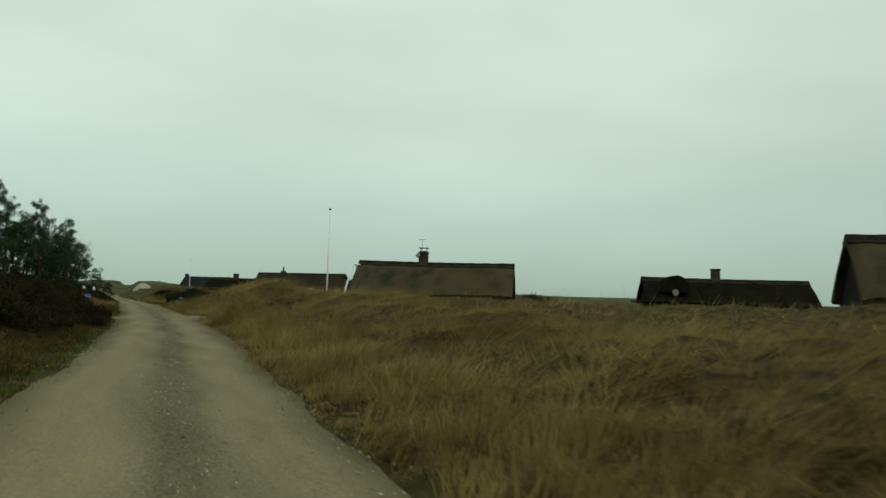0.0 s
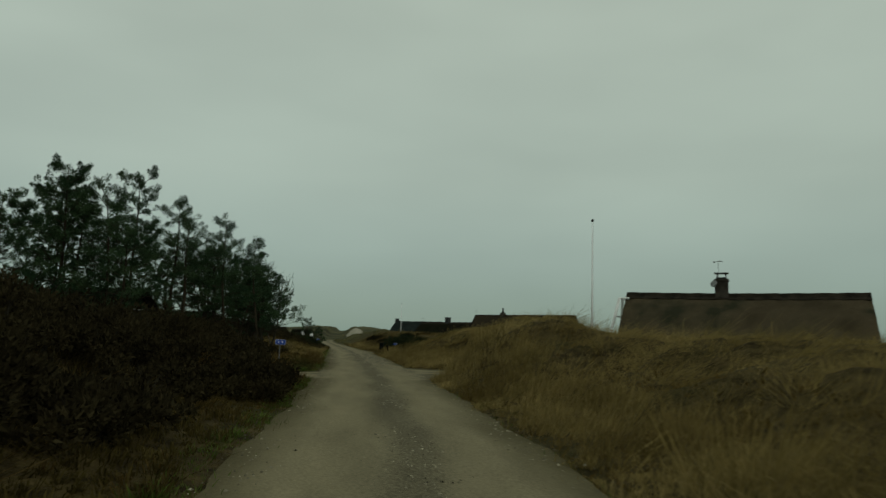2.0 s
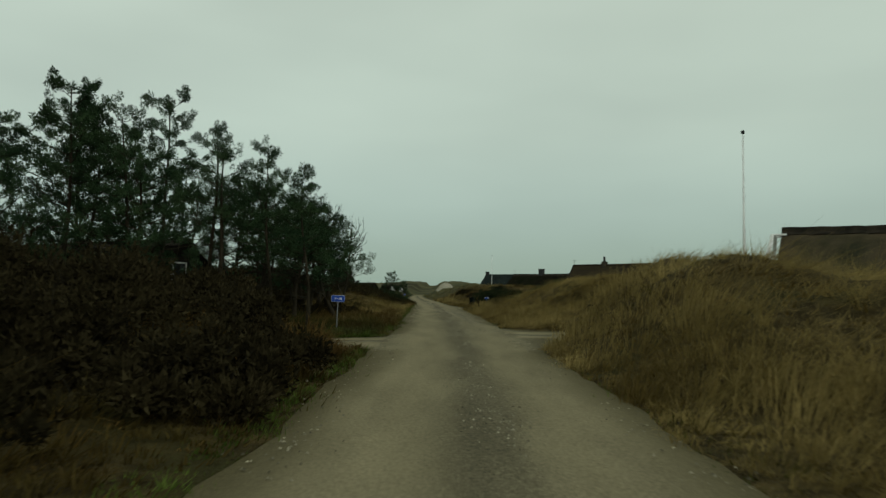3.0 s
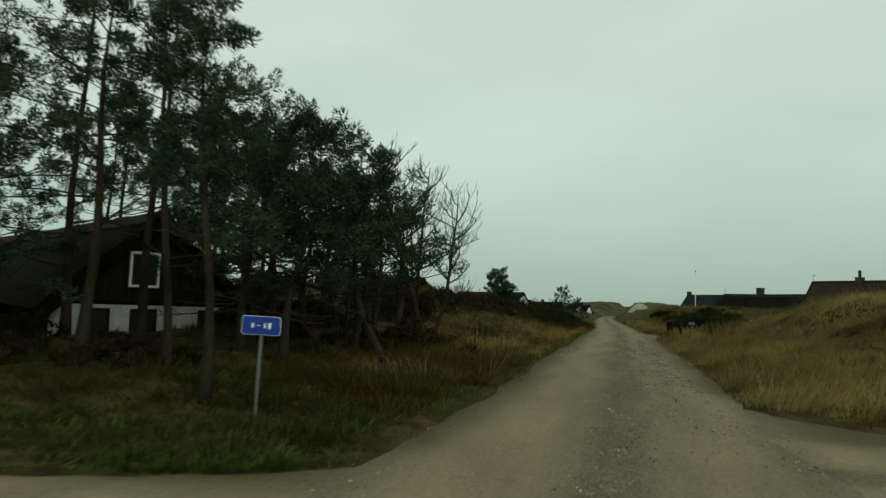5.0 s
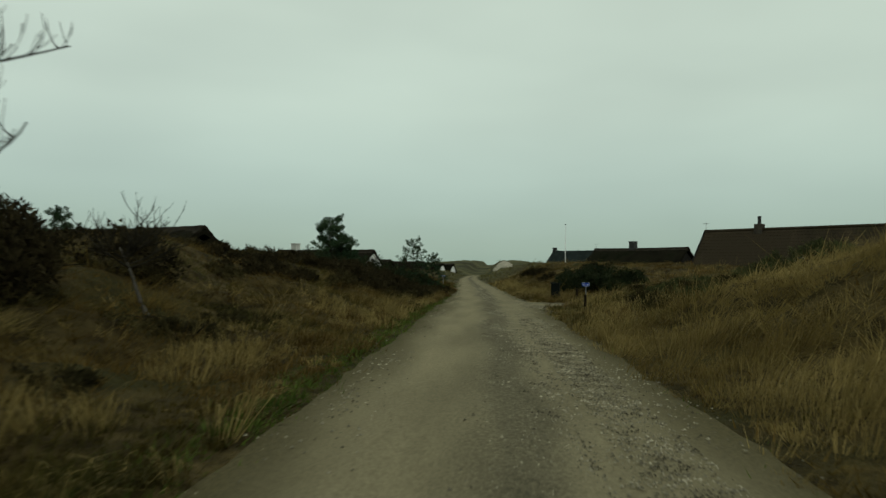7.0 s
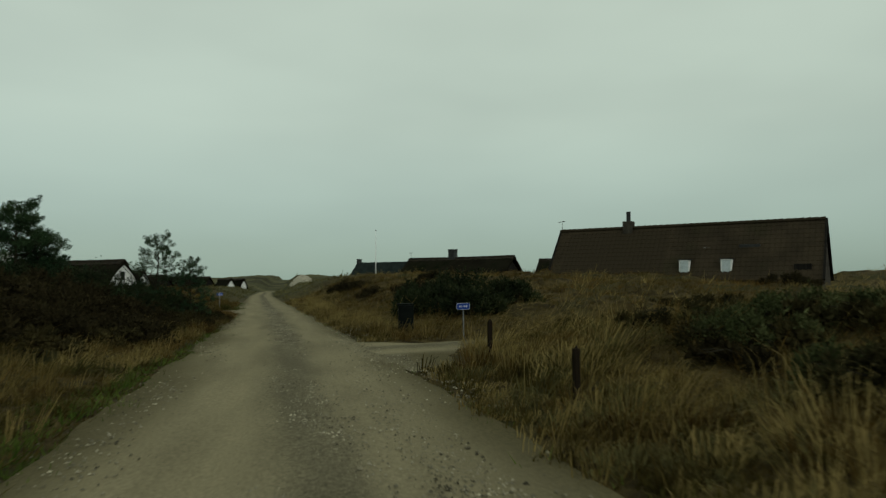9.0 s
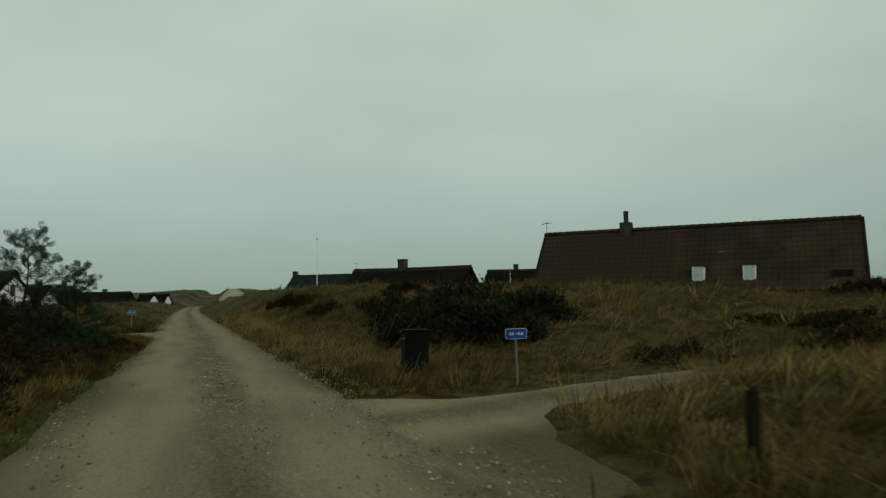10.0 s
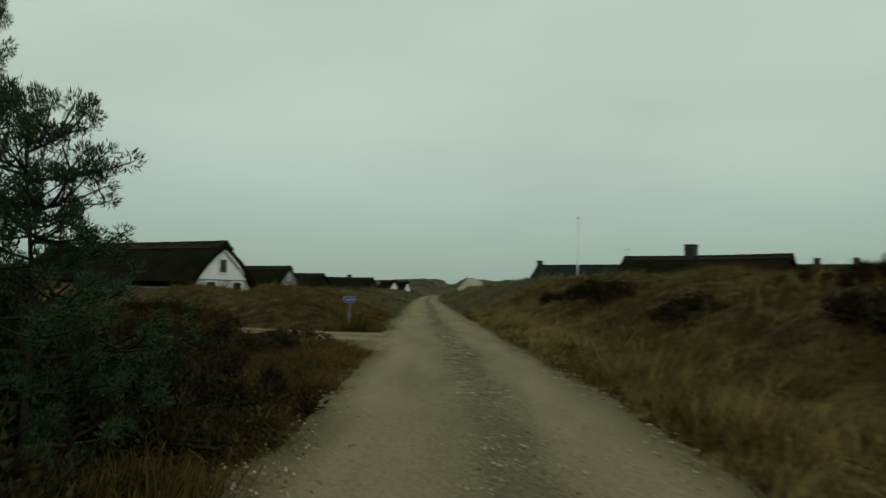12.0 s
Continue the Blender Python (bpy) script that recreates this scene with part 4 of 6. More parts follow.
def pine(seed, x, y, tall, lean=(0, 0), bare=0.45, spread=2.0, limbs=16, twist=0.08, r=0.13, density=82, size=0.47, label="", crook=1.3,
         subs=5, needle=0.013, dead=4, taper=0.75, inner=0.35):
    """A pine: crooked tapering trunk, arching limbs with bare inner stretches, and needle tufts massed at the twig ends."""
    rng = random.Random(seed)
    z0 = height(x, y) - 0.15
    tree = empty("pine_tree", pose(x, y, z0))
    steps = 14
    trunk_pts, trunk_rad = [], []
    for k in range(steps + 1):
        f = k / steps
        trunk_pts.append(Vector((lean[0] * f ** crook + twist * math.sin(f * 6 + seed) * min(1, f * 3), lean[1] * f ** crook + twist * math.cos(f * 5 + seed) * min(1, f * 3), tall * f)))
        trunk_rad.append(r * (1 - f * 0.86) * (1 + 0.35 * max(0, 1 - f * 9)))
    verts, faces, tips = [], [], []
    tube(verts, faces, trunk_pts, trunk_rad, 9)
    mesh("trunk", verts, faces, M_BARK, tree, smooth=True)
    for i in range(limbs + dead):
        verts, faces = [], []
        leafy = i < limbs
        f = min(bare + (1 - bare) * (i + rng.random() * 0.8) / limbs, 0.97) if leafy else bare * rng.uniform(0.55, 1.1)
        at, _ = along(trunk_pts, f)
        a = i * 2.4 + rng.uniform(-0.5, 0.5)
        g = (f - bare) / (1.01 - bare)
        # wide in the lower crown, narrowing to the top
        reach = spread * (1 - taper * max(0.0, g) ** 1.4) * rng.uniform(0.6, 1.25) * (1.0 if leafy else 0.8)
        d = Vector((math.cos(a), math.sin(a), rng.uniform(-0.22, 0.12) + 0.35 * max(0.0, g)))
        pts, rad, end = arch(rng, at, d, reach, max(0.014, r * 0.30 * (1.1 - f * 0.7)), 0.008, 7, 0.035, 0.15)
        tube(verts, faces, pts, rad, 4)
        if leafy:
            tips.append((tuple(pts[-1]), tuple(end), rng.uniform(0.9, 1.25)))
        for j in range(subs if leafy else 3):
            q = rng.uniform(inner, 0.97)
            s0, sd = along(pts, q)
            sd = sd * 0.6 + Vector((rng.uniform(-1, 1), rng.uniform(-1, 1), rng.uniform(-0.3, 0.45)))
            sp, sr, se = arch(rng, s0, sd, (0.25 + reach * 0.17) * rng.uniform(0.7, 1.3), 0.011, 0.005, 4, 0.12, 0.16)
            tube(verts, faces, sp, sr, 3)
            if leafy:
                tips.append((tuple(sp[-1]), tuple(se), rng.uniform(0.75, 1.2)))
                if rng.random() < 0.55:
                    o = Vector((rng.uniform(-1, 1), rng.uniform(-1, 1), rng.uniform(0, 0.8))) * size * 0.45
                    tips.append((tuple(sp[-1] + o), tuple((se + o).normalized()), rng.uniform(0.6, 0.95)))
        mesh("limb", verts, faces, M_BARK, tree)
    tips.append((tuple(trunk_pts[-1]), (0, 0, 1), 1.2))
    co, tri = tuft_mesh(rng, tips, density, size, needle)
    crown = raw_mesh("crown", co, tri, M_NEEDLE)
    crown.parent = tree
    return tagged(tree, label or "wind-shaped dark green pine on the dune heath", "tree", "pines beside the road")


def bare_tree(seed, x, y, tall, lean=(0, 0), spread=1.2, stems=2, label="", r=0.09, reach=(), low=0.28, count=12, bark=None, rise=0.10, twigs=6):
    """A leafless tree: trunks breaking into upswept, curving limbs clad in short curled twigs."""
    rng = random.Random(seed)
    tree = empty("bare_tree", pose(x, y, height(x, y) - 0.1))
    for s in range(stems):
        d = Vector((lean[0] + rng.uniform(-0.2, 0.2) * (stems > 1), lean[1] + rng.uniform(-0.2, 0.2) * (stems > 1), 1))
        rs_ = r * (1.0 if s == 0 else rng.uniform(0.55, 0.8))
        pts, rad, end = arch(rng, (rng.uniform(-0.22, 0.22) * (stems > 1), rng.uniform(-0.22, 0.22) * (stems > 1), 0), d, tall * (1.0 if s == 0 else rng.uniform(0.75, 0.95)), rs_, 0.014, 14, 0.05, 0.11)
        rad[0] *= 1.35
        vt, ft = [], []
        tube(vt, ft, pts, rad, 8)
        mesh("trunk", vt, ft, bark or M_BARK, tree, smooth=True)
        plan = [(rng.uniform(low, 0.95), rng.uniform(0, 6.28), rng.uniform(0.0, 0.6), None) for _ in range(count)]
        if s == 0:
            plan += [(q, 0, 0, (d_, ln)) for q, d_, ln in reach]
        for q, a, up, fixed in plan:
            vb, fb = [], []
            at, _ = along(pts, q)
            bd = Vector(fixed[0]) if fixed else Vector((math.cos(a), math.sin(a), up))
            ln = fixed[1] if fixed else spread * (1.25 - 0.65 * q) * rng.uniform(0.6, 1.25)
            thick = rs_ * (0.5 - 0.28 * q)
            bp, br, be = arch(rng, at, bd, ln, max(0.016, thick), 0.008, 9, 0.045 if fixed else rise, 0.05 if fixed else 0.15)
            tube(vb, fb, bp, br, 5)
            for j in range(twigs * 2 if fixed else twigs):
                s0, sd = along(bp, rng.uniform(0.2, 0.98))
                td = sd * 0.7 + Vector((rng.uniform(-1, 1), rng.uniform(-1, 1), rng.uniform(-0.5, 0.7)))
                tp, tr, te = arch(rng, s0, td, spread * rng.uniform(0.22, 0.45) * (0.7 if fixed else 1), 0.0095, 0.0045, 5, 0.18, 0.12)
                tube(vb, fb, tp, tr, 3)
                for m in range(2):
                    e0, ed = along(tp, rng.uniform(0.3, 0.9))
                    ed = ed + Vector((rng.uniform(-1, 1), rng.uniform(-1, 1), rng.uniform(-0.2, 0.8)))
                    ep, er, _ = arch(rng, e0, ed, spread * rng.uniform(0.09, 0.18), 0.0055, 0.004, 3, 0.25, 0.1)
                    tube(vb, fb, ep, er, 3)
            mesh("limb", vb, fb, M_TWIG, tree)
    return tagged(tree, label or "bare leafless tree with upswept twigs beside the road", "tree", "bare trees beside the road")


TALL = "tall slender pine with high ragged crown by the house"
for seed, x, y, tall, lean, bare, spread, limbs in (
        (13, -4.95, 50.9, 5.6, (-0.35, 0.1), 0.42, 0.75, 14), (14, -6.6, 52.4, 6.7, (-0.4, 0.1), 0.46, 1.05, 13),
        (15, -12.1, 56.4, 9.4, (-0.2, 0.2), 0.32, 2.8, 28), (16, -10.2, 56.6, 8.0, (0.2, -0.2), 0.46, 1.9, 16),
        (12, -8.9, 53.2, 6.8, (0.2, 0.1), 0.46, 1.6, 13), (11, -12.2, 52.6, 8.0, (-0.3, 0.2), 0.22, 2.8, 38),
        (17, -14.2, 51.8, 8.9, (0.1, 0.2), 0.18, 3.0, 44), (18, -16.0, 56.0, 9.1, (0.2, 0.4), 0.24, 3.0, 38),
        (19, -15.6, 49.6, 7.0, (-0.3, 0.1), 0.10, 3.0, 44), (27, -19.5, 54.0, 8.4, (0.1, 0.2), 0.2, 3.0, 38), (28, -14.4, 54.2, 7.4, (0.2, 0.2), 0.24, 2.9, 36),
        (48, -11.0, 50.3, 6.1, (0.2, 0.1), 0.38, 2.4, 22), (50, -19.8, 50.8, 6.8, (0.1, 0.0), 0.12, 3.0, 42),
        (51, -15.6, 68.5, 8.0, (0.2, 0.0), 0.20, 3.0, 28), (52, -19.2, 67.0, 8.4, (-0.2, 0.2), 0.22, 3.0, 28), (53, -22.5, 70.0, 8.4, (0.1, 0.1), 0.2, 3.0, 26)):
    pine(seed, x, y, tall, lean, bare, spread, limbs, size=0.48, density=76, needle=0.0115 if x > -11.5 else 0.017, r=0.115 if x < -7 else 0.075, label=TALL)
LOW = "low spreading pine with leaning trunk and dense crown"
for seed, x, y, tall, lean, bare, spread, limbs, r, crook in (
        (21, -4.45, 58.1, 4.25, (-1.5, -0.3), 0.52, 2.3, 24, 0.125, 0.55), (22, -6.4, 56.0, 4.7, (0.5, 0.2), 0.36, 2.6, 30, 0.10, 1.0),
        (23, -7.9, 57.0, 5.6, (-0.3, 0.2), 0.34, 2.7, 32, 0.11, 1.2), (24, -6.5, 60.2, 4.6, (0.2, 0.2), 0.42, 1.6, 20, 0.11, 0.8),
        (25, -9.0, 60.4, 5.8, (-0.5, 0.2), 0.30, 2.6, 28, 0.12, 1.2), (33, -11.4, 63.2, 6.3, (-0.2, 0.2), 0.16, 2.7, 32, 0.12, 1.2), (34, -14.0, 65.5, 6.2, (0.1, 0.2), 0.12, 2.8, 32, 0.12, 1.2),
        (35, -8.6, 61.6, 5.6, (0.0, 0.2), 0.36, 1.9, 24, 0.10, 1.0)):
    pine(seed, x, y, tall, lean, bare, spread, limbs, 0.12, r, label=LOW, crook=crook, dead=7, taper=0.6)
bare_tree(31, -5.9, 65.2, 5.7, (-0.02, 0.0), 1.7, 2, r=0.115, reach=((0.50, (0.76, 0.65, 0.10), 3.0), (0.62, (0.9, 0.2, 0.5), 1.8), (0.42, (-0.4, 0.3, 0.8), 2.4)), count=15, low=0.4, twigs=8)
bare_tree(32, -6.6, 64.5, 6.3, (-0.05, 0.0), 2.0, 1, r=0.13, low=0.42, count=18, twigs=8, reach=((0.6, (0.5, 0.0, 0.6), 2.3), (0.55, (-0.8, -0.2, 0.6), 2.4)))
bare_tree(41, -6.9, 62.9, 5.3, (0.02, 0.0), 1.6, 1, r=0.085, low=0.4, count=14)
bare_tree(42, -7.6, 64.3, 6.0, (0.0, 0.0), 1.6, 1, r=0.09, low=0.4, count=14)
bare_tree(33, -8.3, 65.8, 6.6, (-0.06, 0.02), 1.6, 2, r=0.09)
bare_tree(34, -7.1, 67.0, 5.9, (0.03, 0.0), 1.4, 2, r=0.08)
bare_tree(35, -9.9, 65.4, 6.4, (-0.05, 0.0), 1.5, 2, r=0.09)
bare_tree(37, -10.8, 68.2, 6.0, (0.0, 0.0), 1.4, 2, r=0.08)
bare_tree(38, -5.95, 71.4, 1.45, (-0.55, 0.05), 1.35, 1, r=0.05, low=0.72, count=13, bark=M_PALEBARK, rise=0.035, label="small bent dead tree with bare twigs on the bank")
bare_tree(39, -9.2, 62.6, 5.6, (0.0, 0.0), 1.4, 1, r=0.09)
bare_tree(40, -11.4, 64.2, 6.2, (0.05, 0.0), 1.5, 1, r=0.10)
bare_tree(46, -8.0, 63.4, 5.2, (0.05, 0.05), 1.4, 1, r=0.08)
bare_tree(47, -12.6, 66.6, 5.8, (0.0, 0.0), 1.5, 1, r=0.10)
pine(41, -5.03, 107.0, 3.4, (0.0, 0.1), 0.10, 1.3, 28, r=0.05, subs=8, size=0.25, density=90, needle=0.0055, dead=3, inner=0.25, label="small young pine at the edge of the road")
pine(42, -3.55, 106.15, 2.45, (-0.1, 0.0), 0.12, 0.85, 28, 0.02, 0.036, subs=8, size=0.20, density=110, needle=0.0042, dead=3, inner=0.3, label="low scrubby pine at the edge of the road")
pine(43, -11.9, 111.7, 4.3, (0.3, 0.1), 0.06, 2.1, 44, subs=7, inner=0.2, label="rounded dense dark pine behind shrubs")
pine(44, -11.1, 112.6, 2.9, (0.2, 0.1), 0.06, 1.7, 36, subs=7, inner=0.2, label="low dense dark pine behind shrubs")
pine(45, -13.2, 80.1, 1.15, (0.0, 0.1), 0.10, 0.6, 10, r=0.04, size=0.26, subs=4, dead=0, label="small pine on top of the heath bank")


# ---- shrubs ----
def shrub(seed, x, y, rx, ry_, tall, mat, name, label, leaves=2600, leaf=0.05, group="shrubs on the bank"):
    """A bush: stems fanning from the root, with small leaf sprays through an uneven dome."""
    rng = random.Random(seed)
    g = np.random.default_rng(seed)
    z0 = height(x, y) - 0.1
    ob = empty(name, pose(x, y, z0))
    v, f = [], []
    for k in range(10):
        a, q = rng.uniform(0, 6.28), rng.random() ** 0.5
        end = Vector((math.cos(a) * rx * q, math.sin(a) * ry_ * q, tall * math.sqrt(max(0.05, 1 - q * q * 0.9)) * rng.uniform(0.8, 1.08)))
        start = Vector((end.x * 0.35, end.y * 0.35, 0))
        midp = start.lerp(end, 0.5) + Vector((rng.uniform(-0.1, 0.1), rng.uniform(-0.1, 0.1), 0.12))
        tube(v, f, [start, midp, end], [0.02, 0.013, 0.005], 3)
    tagged(mesh("woody_base", v, f, M_TWIG, ob), kind="stuff")
    lumps = max(18, int(rx * ry_ * 12))
    la, lq = g.uniform(0, 6.28, lumps), np.sqrt(g.uniform(0, 1, lumps))
    cx, cy = np.cos(la) * rx * lq, np.sin(la) * ry_ * lq
    cz = tall * np.sqrt(np.maximum(0.06, 1 - lq * lq * 0.95)) * g.uniform(0.55, 0.98, lumps)
    which = g.integers(0, lumps, leaves)
    rad = 0.16 * min(tall, 1.6) * g.uniform(0.6, 1.5, lumps)[which] + 0.06
    off = g.normal(size=(leaves, 3))
    off /= np.linalg.norm(off, axis=1)[:, None]
    p = np.stack([cx[which], cy[which], cz[which]], 1) + off * (rad * g.uniform(0.3, 1.15, leaves))[:, None]
    p[:, 2] = np.maximum(p[:, 2] * g.uniform(0.75, 1.0, leaves), 0.05)
    d = off + np.array([0, 0, 0.7]) + g.normal(size=(leaves, 3)) * 0.5
    d /= np.linalg.norm(d, axis=1)[:, None]
    s = np.cross(d, g.normal(size=(leaves, 3)))
    s /= np.linalg.norm(s, axis=1)[:, None] + 1e-9
    ln, wd = leaf * g.uniform(1.2, 2.6, leaves)[:, None], leaf * g.uniform(0.35, 0.65, leaves)[:, None]
    co = np.stack([p - s * wd, p + s * wd, p + d * ln], 1).reshape(-1, 3)
    tri = np.arange(leaves * 3).reshape(-1, 3)
    c = raw_mesh("foliage", co, tri, mat)
    c.parent = ob
    return tagged(ob, label, "shrub", group)


JUNI = "dense dark green juniper thicket on the roadside bank"
for k, (x, y, rx, ry_, t) in enumerate(((5.6, 102.6, 1.5, 1.4, 1.5), (7.2, 104.4, 1.9, 1.6, 1.6), (5.6, 105.4, 1.3, 1.4, 1.35), (8.6, 102.8, 1.3, 1.2, 1.2), (6.8, 101.2, 1.3, 1.0, 1.1))):
    shrub(100 + k, x, y, rx, ry_, t, M_JUNIPER, "juniper_bush", JUNI, 5000, 0.066)
DARK = "dark brown leafless heath shrub on the bank"
rs = random.Random(5)
# dark shrubs on the left bank before the side track, on the crest beyond the trees, and scattered on the right
def edge_x(y, out, s):
    return float(np.interp(y, FINE_Y, CENTRE) + s * (np.interp(y, FINE_Y, HALF) + out))


for k in range(44):
    y = rs.uniform(21, 43)
    out = rs.uniform(1.0 + max(0, 31 - y) * 0.30 + 3.0 * max(0, y - 40.5), 9.8)
    shrub(200 + k, edge_x(y, out, -1), y, rs.uniform(0.9, 1.4), rs.uniform(0.9, 1.4), rs.uniform(1.0, 1.5) * min(1.12, 0.55 + out * 0.15), M_HEATHER, "heath_shrub", DARK, 3400 if out < 5 else 1900, 0.046 if out < 5 else 0.075)
rh = random.Random(23)
for k in range(40):
    y = rh.uniform(23.5, 34)
    out = rh.uniform(1.3, 8.5)
    shrub(830 + k, edge_x(y, out, -1), y, rh.uniform(0.8, 1.2), rh.uniform(0.8, 1.2), rh.uniform(0.5, 0.75) + 0.05 * out, M_HEATHER, "heath_shrub", "dark brown twiggy heather on the bank beside the track", 2200, 0.05)
for k in range(26):
    y = rh.uniform(90, 104.5)
    out = rh.uniform(1.3, 5.5)
    shrub(920 + k, edge_x(y, out, -1), y, rh.uniform(0.7, 1.1), rh.uniform(0.7, 1.1), rh.uniform(0.45, 0.7) + 0.06 * out, M_HEATHER, "heath_shrub", "dark brown heather on the bank beside the track", 2000, 0.045)
shrub(915, -11.9, 111.6, 1.7, 1.4, 2.7, M_JUNIPER, "juniper_bush", "rounded dark juniper below a dense pine", 3200, 0.09)
shrub(917, 43.2, 73.4, 2.8, 1.8, 1.5, M_BRUSH, "heath_shrub", "low dark shrub on the rise between two thatched houses", 2200, 0.10)
for k in range(11):
    x, y = rh.uniform(-19, -10.5), rh.uniform(46.6, 49.5)
    shrub(880 + k, x, y, rh.uniform(1.2, 1.7), rh.uniform(1.0, 1.4), rh.uniform(2.0, 3.0), M_JUNIPER, "juniper_bush", "tall dark juniper thicket below the pines", 2600, 0.10)
for k, (x, y, t) in enumerate(((-6.2, 107.6, 2.1), (-5.5, 108.2, 1.9), (-7.4, 108.6, 2.3), (-4.7, 106.6, 1.5))):
    shrub(895 + k, x, y, 1.2, 1.1, t, M_JUNIPER, "juniper_bush", "dark green juniper bush below a young pine", 3400, 0.045)
for k in range(8):
    x, y = rs.uniform(-10.5, -4.2), rs.uniform(117.5, 119.6)
    shrub(780 + k, x, y, rs.uniform(0.7, 1.0), rs.uniform(0.5, 0.8), rs.uniform(0.4, 0.6), M_BRUSH, "heath_shrub", "low olive brown heath clump beside the side track", 1500, 0.04)
for k in range(46):
    y = rs.uniform(77, 110)
    out = rs.uniform(3.2 + max(0, 82 - y) * 0.45, 13.5)
    shrub(300 + k, edge_x(y, out, -1), y, rs.uniform(1.0, 1.7), rs.uniform(1.0, 1.7), rs.uniform(0.75, 1.15) * (0.6 if y < 93 else 1.0), M_HEATHER, "heath_shrub", DARK, 1500, 0.07)
for k in range(30):
    y = rs.uniform(103, 119)
    out = rs.uniform(0.9, 6.5)
    shrub(366 + k, edge_x(y, out, -1), y, rs.uniform(0.7, 1.2), rs.uniform(0.7, 1.2), rs.uniform(0.4, 0.7), M_HEATHER if k % 2 else M_BRUSH, "heath_shrub", "low dark heather clump on the roadside", 3200, 0.036)
for k in range(14):
    y = rs.uniform(66, 80)
    shrub(440 + k, edge_x(y, rs.uniform(2.2, 6.5), -1), y, rs.uniform(0.5, 0.9), rs.uniform(0.5, 0.9), rs.uniform(0.22, 0.4), M_BRUSH, "heath_shrub", "low dark heather clump among rusty grass", 1800, 0.034)
for k in range(20):
    x, y = rs.uniform(-16, -7.6), rs.uniform(63.5, 75)
    shrub(620 + k, x, y, rs.uniform(0.9, 1.4), rs.uniform(0.9, 1.4), rs.uniform(0.8, 1.4), M_HEATHER, "heath_shrub", "dark twiggy shrub below the bare trees", 1700, 0.07)
for k, (x, y, t) in enumerate(((-4.5, 106.3, 1.25), (-4.9, 107.3, 1.45), (-5.8, 106.6, 1.4), (-4.1, 107.6, 1.1), (-6.6, 107.8, 1.5), (-6.4, 109.0, 1.4), (-7.5, 110.4, 1.5),
                                (-7.9, 108.4, 1.7), (-9.2, 109.4, 1.7), (-10.4, 108.0, 1.6), (-9.0, 106.6, 1.4), (-11.6, 106.4, 1.5), (-7.4, 106.0, 1.2))):
    shrub(570 + k, x, y, 1.1, 1.1, t, M_JUNIPER, "juniper_bush", "dark green juniper bush below a young pine", 4200 if x > -7.6 else 2400, 0.034 if x > -7.6 else 0.06)
for k in range(12):
    y = rs.uniform(85, 104)
    out = rs.uniform(1.8, 8.0)
    shrub(680 + k, edge_x(y, out, -1), y, rs.uniform(0.7, 1.1), rs.uniform(0.7, 1.1), rs.uniform(0.3, 0.5) + 0.06 * out, M_BRUSH, "heath_shrub", "olive brown heath shrub among rusty grass", 1700, 0.05)
for k in range(24):
    y = rh.uniform(78.5, 87.5)
    x = rh.uniform(4.4 + 0.5 * (k % 3), 9.5)
    shrub(960 + k, x, y, rh.uniform(0.6, 1.0), rh.uniform(0.6, 1.0), rh.uniform(0.35, 0.6), M_BRUSH if k % 3 == 0 else M_GORSE, "gorse_shrub", "low grey-green gorse shrub on the rough heath", 2400, 0.032)
for k in range(40):
    x, y = rs.uniform(-15, -4.8), rs.uniform(52, 65)
    if not (x < -10.5 and 57.5 < y < 62) and not (x > -7.5 and y < 60):
        shrub(500 + k, x, y, rs.uniform(0.8, 1.3), rs.uniform(0.8, 1.3), rs.uniform(0.35, 0.75), M_HEATHER, "heath_shrub", "dark tangled undergrowth below the pines", 1500, 0.06)
for k, (x, y) in enumerate(((6.3, 84.0), (11.0, 88.0), (6.8, 87.0), (6.5, 113), (8.4, 116), (5.3, 119), (9.5, 121), (6.0, 128), (6.9, 110.5), (7.6, 108.2), (15, 90), (18, 98), (14, 100), (22, 104), (10, 98.5), (4.4, 133), (12, 126), (4.6, 126.5), (5.3, 127.6), (4.9, 125.4), (6.6, 112.0), (7.2, 113.4), (12.6, 95.9), (13.8, 97.0), (15.7, 99.8), (6.6, 85.2), (7.6, 84.2))):
    shrub(400 + k, x, y, rs.uniform(0.9, 1.5), rs.uniform(0.9, 1.5), rs.uniform(0.3, 0.45) if y < 101 else rs.uniform(0.55, 0.9), M_BRUSH if y < 101 and k % 4 else M_HEATHER, "heath_shrub", DARK, 2200, 0.055)


# ---- flagpoles, signs, posts and bin ----
def flagpole(x, y, base, top, label):
    ob = empty("flagpole", pose(x, y, base))
    h = top - base
    v, f = [], []
    tube(v, f, [(0, 0, 0), (0, 0, h * 0.45), (0, 0, h * 0.46), (0, 0, h)], [0.062, 0.055, 0.04, 0.024], 12)
    mesh("pole", v, f, M_PAINT, ob, smooth=True)
    bm = bmesh.new()
    bmesh.ops.create_uvsphere(bm, u_segments=12, v_segments=8, radius=0.09, matrix=Matrix.Translation((0, 0, h + 0.06)))
    part("finial", bm, M_BLACK, ob)
    v, f = [], []
    tube(v, f, [(0.1, 0, 0.9), (0.07, 0, h * 0.5), (0.04, 0, h - 0.1)], [0.006, 0.006, 0.006], 4)
    mesh("halyard", v, f, M_SIGNWHITE, ob)
    return tagged(ob, label, "flagpole", "flagpoles")


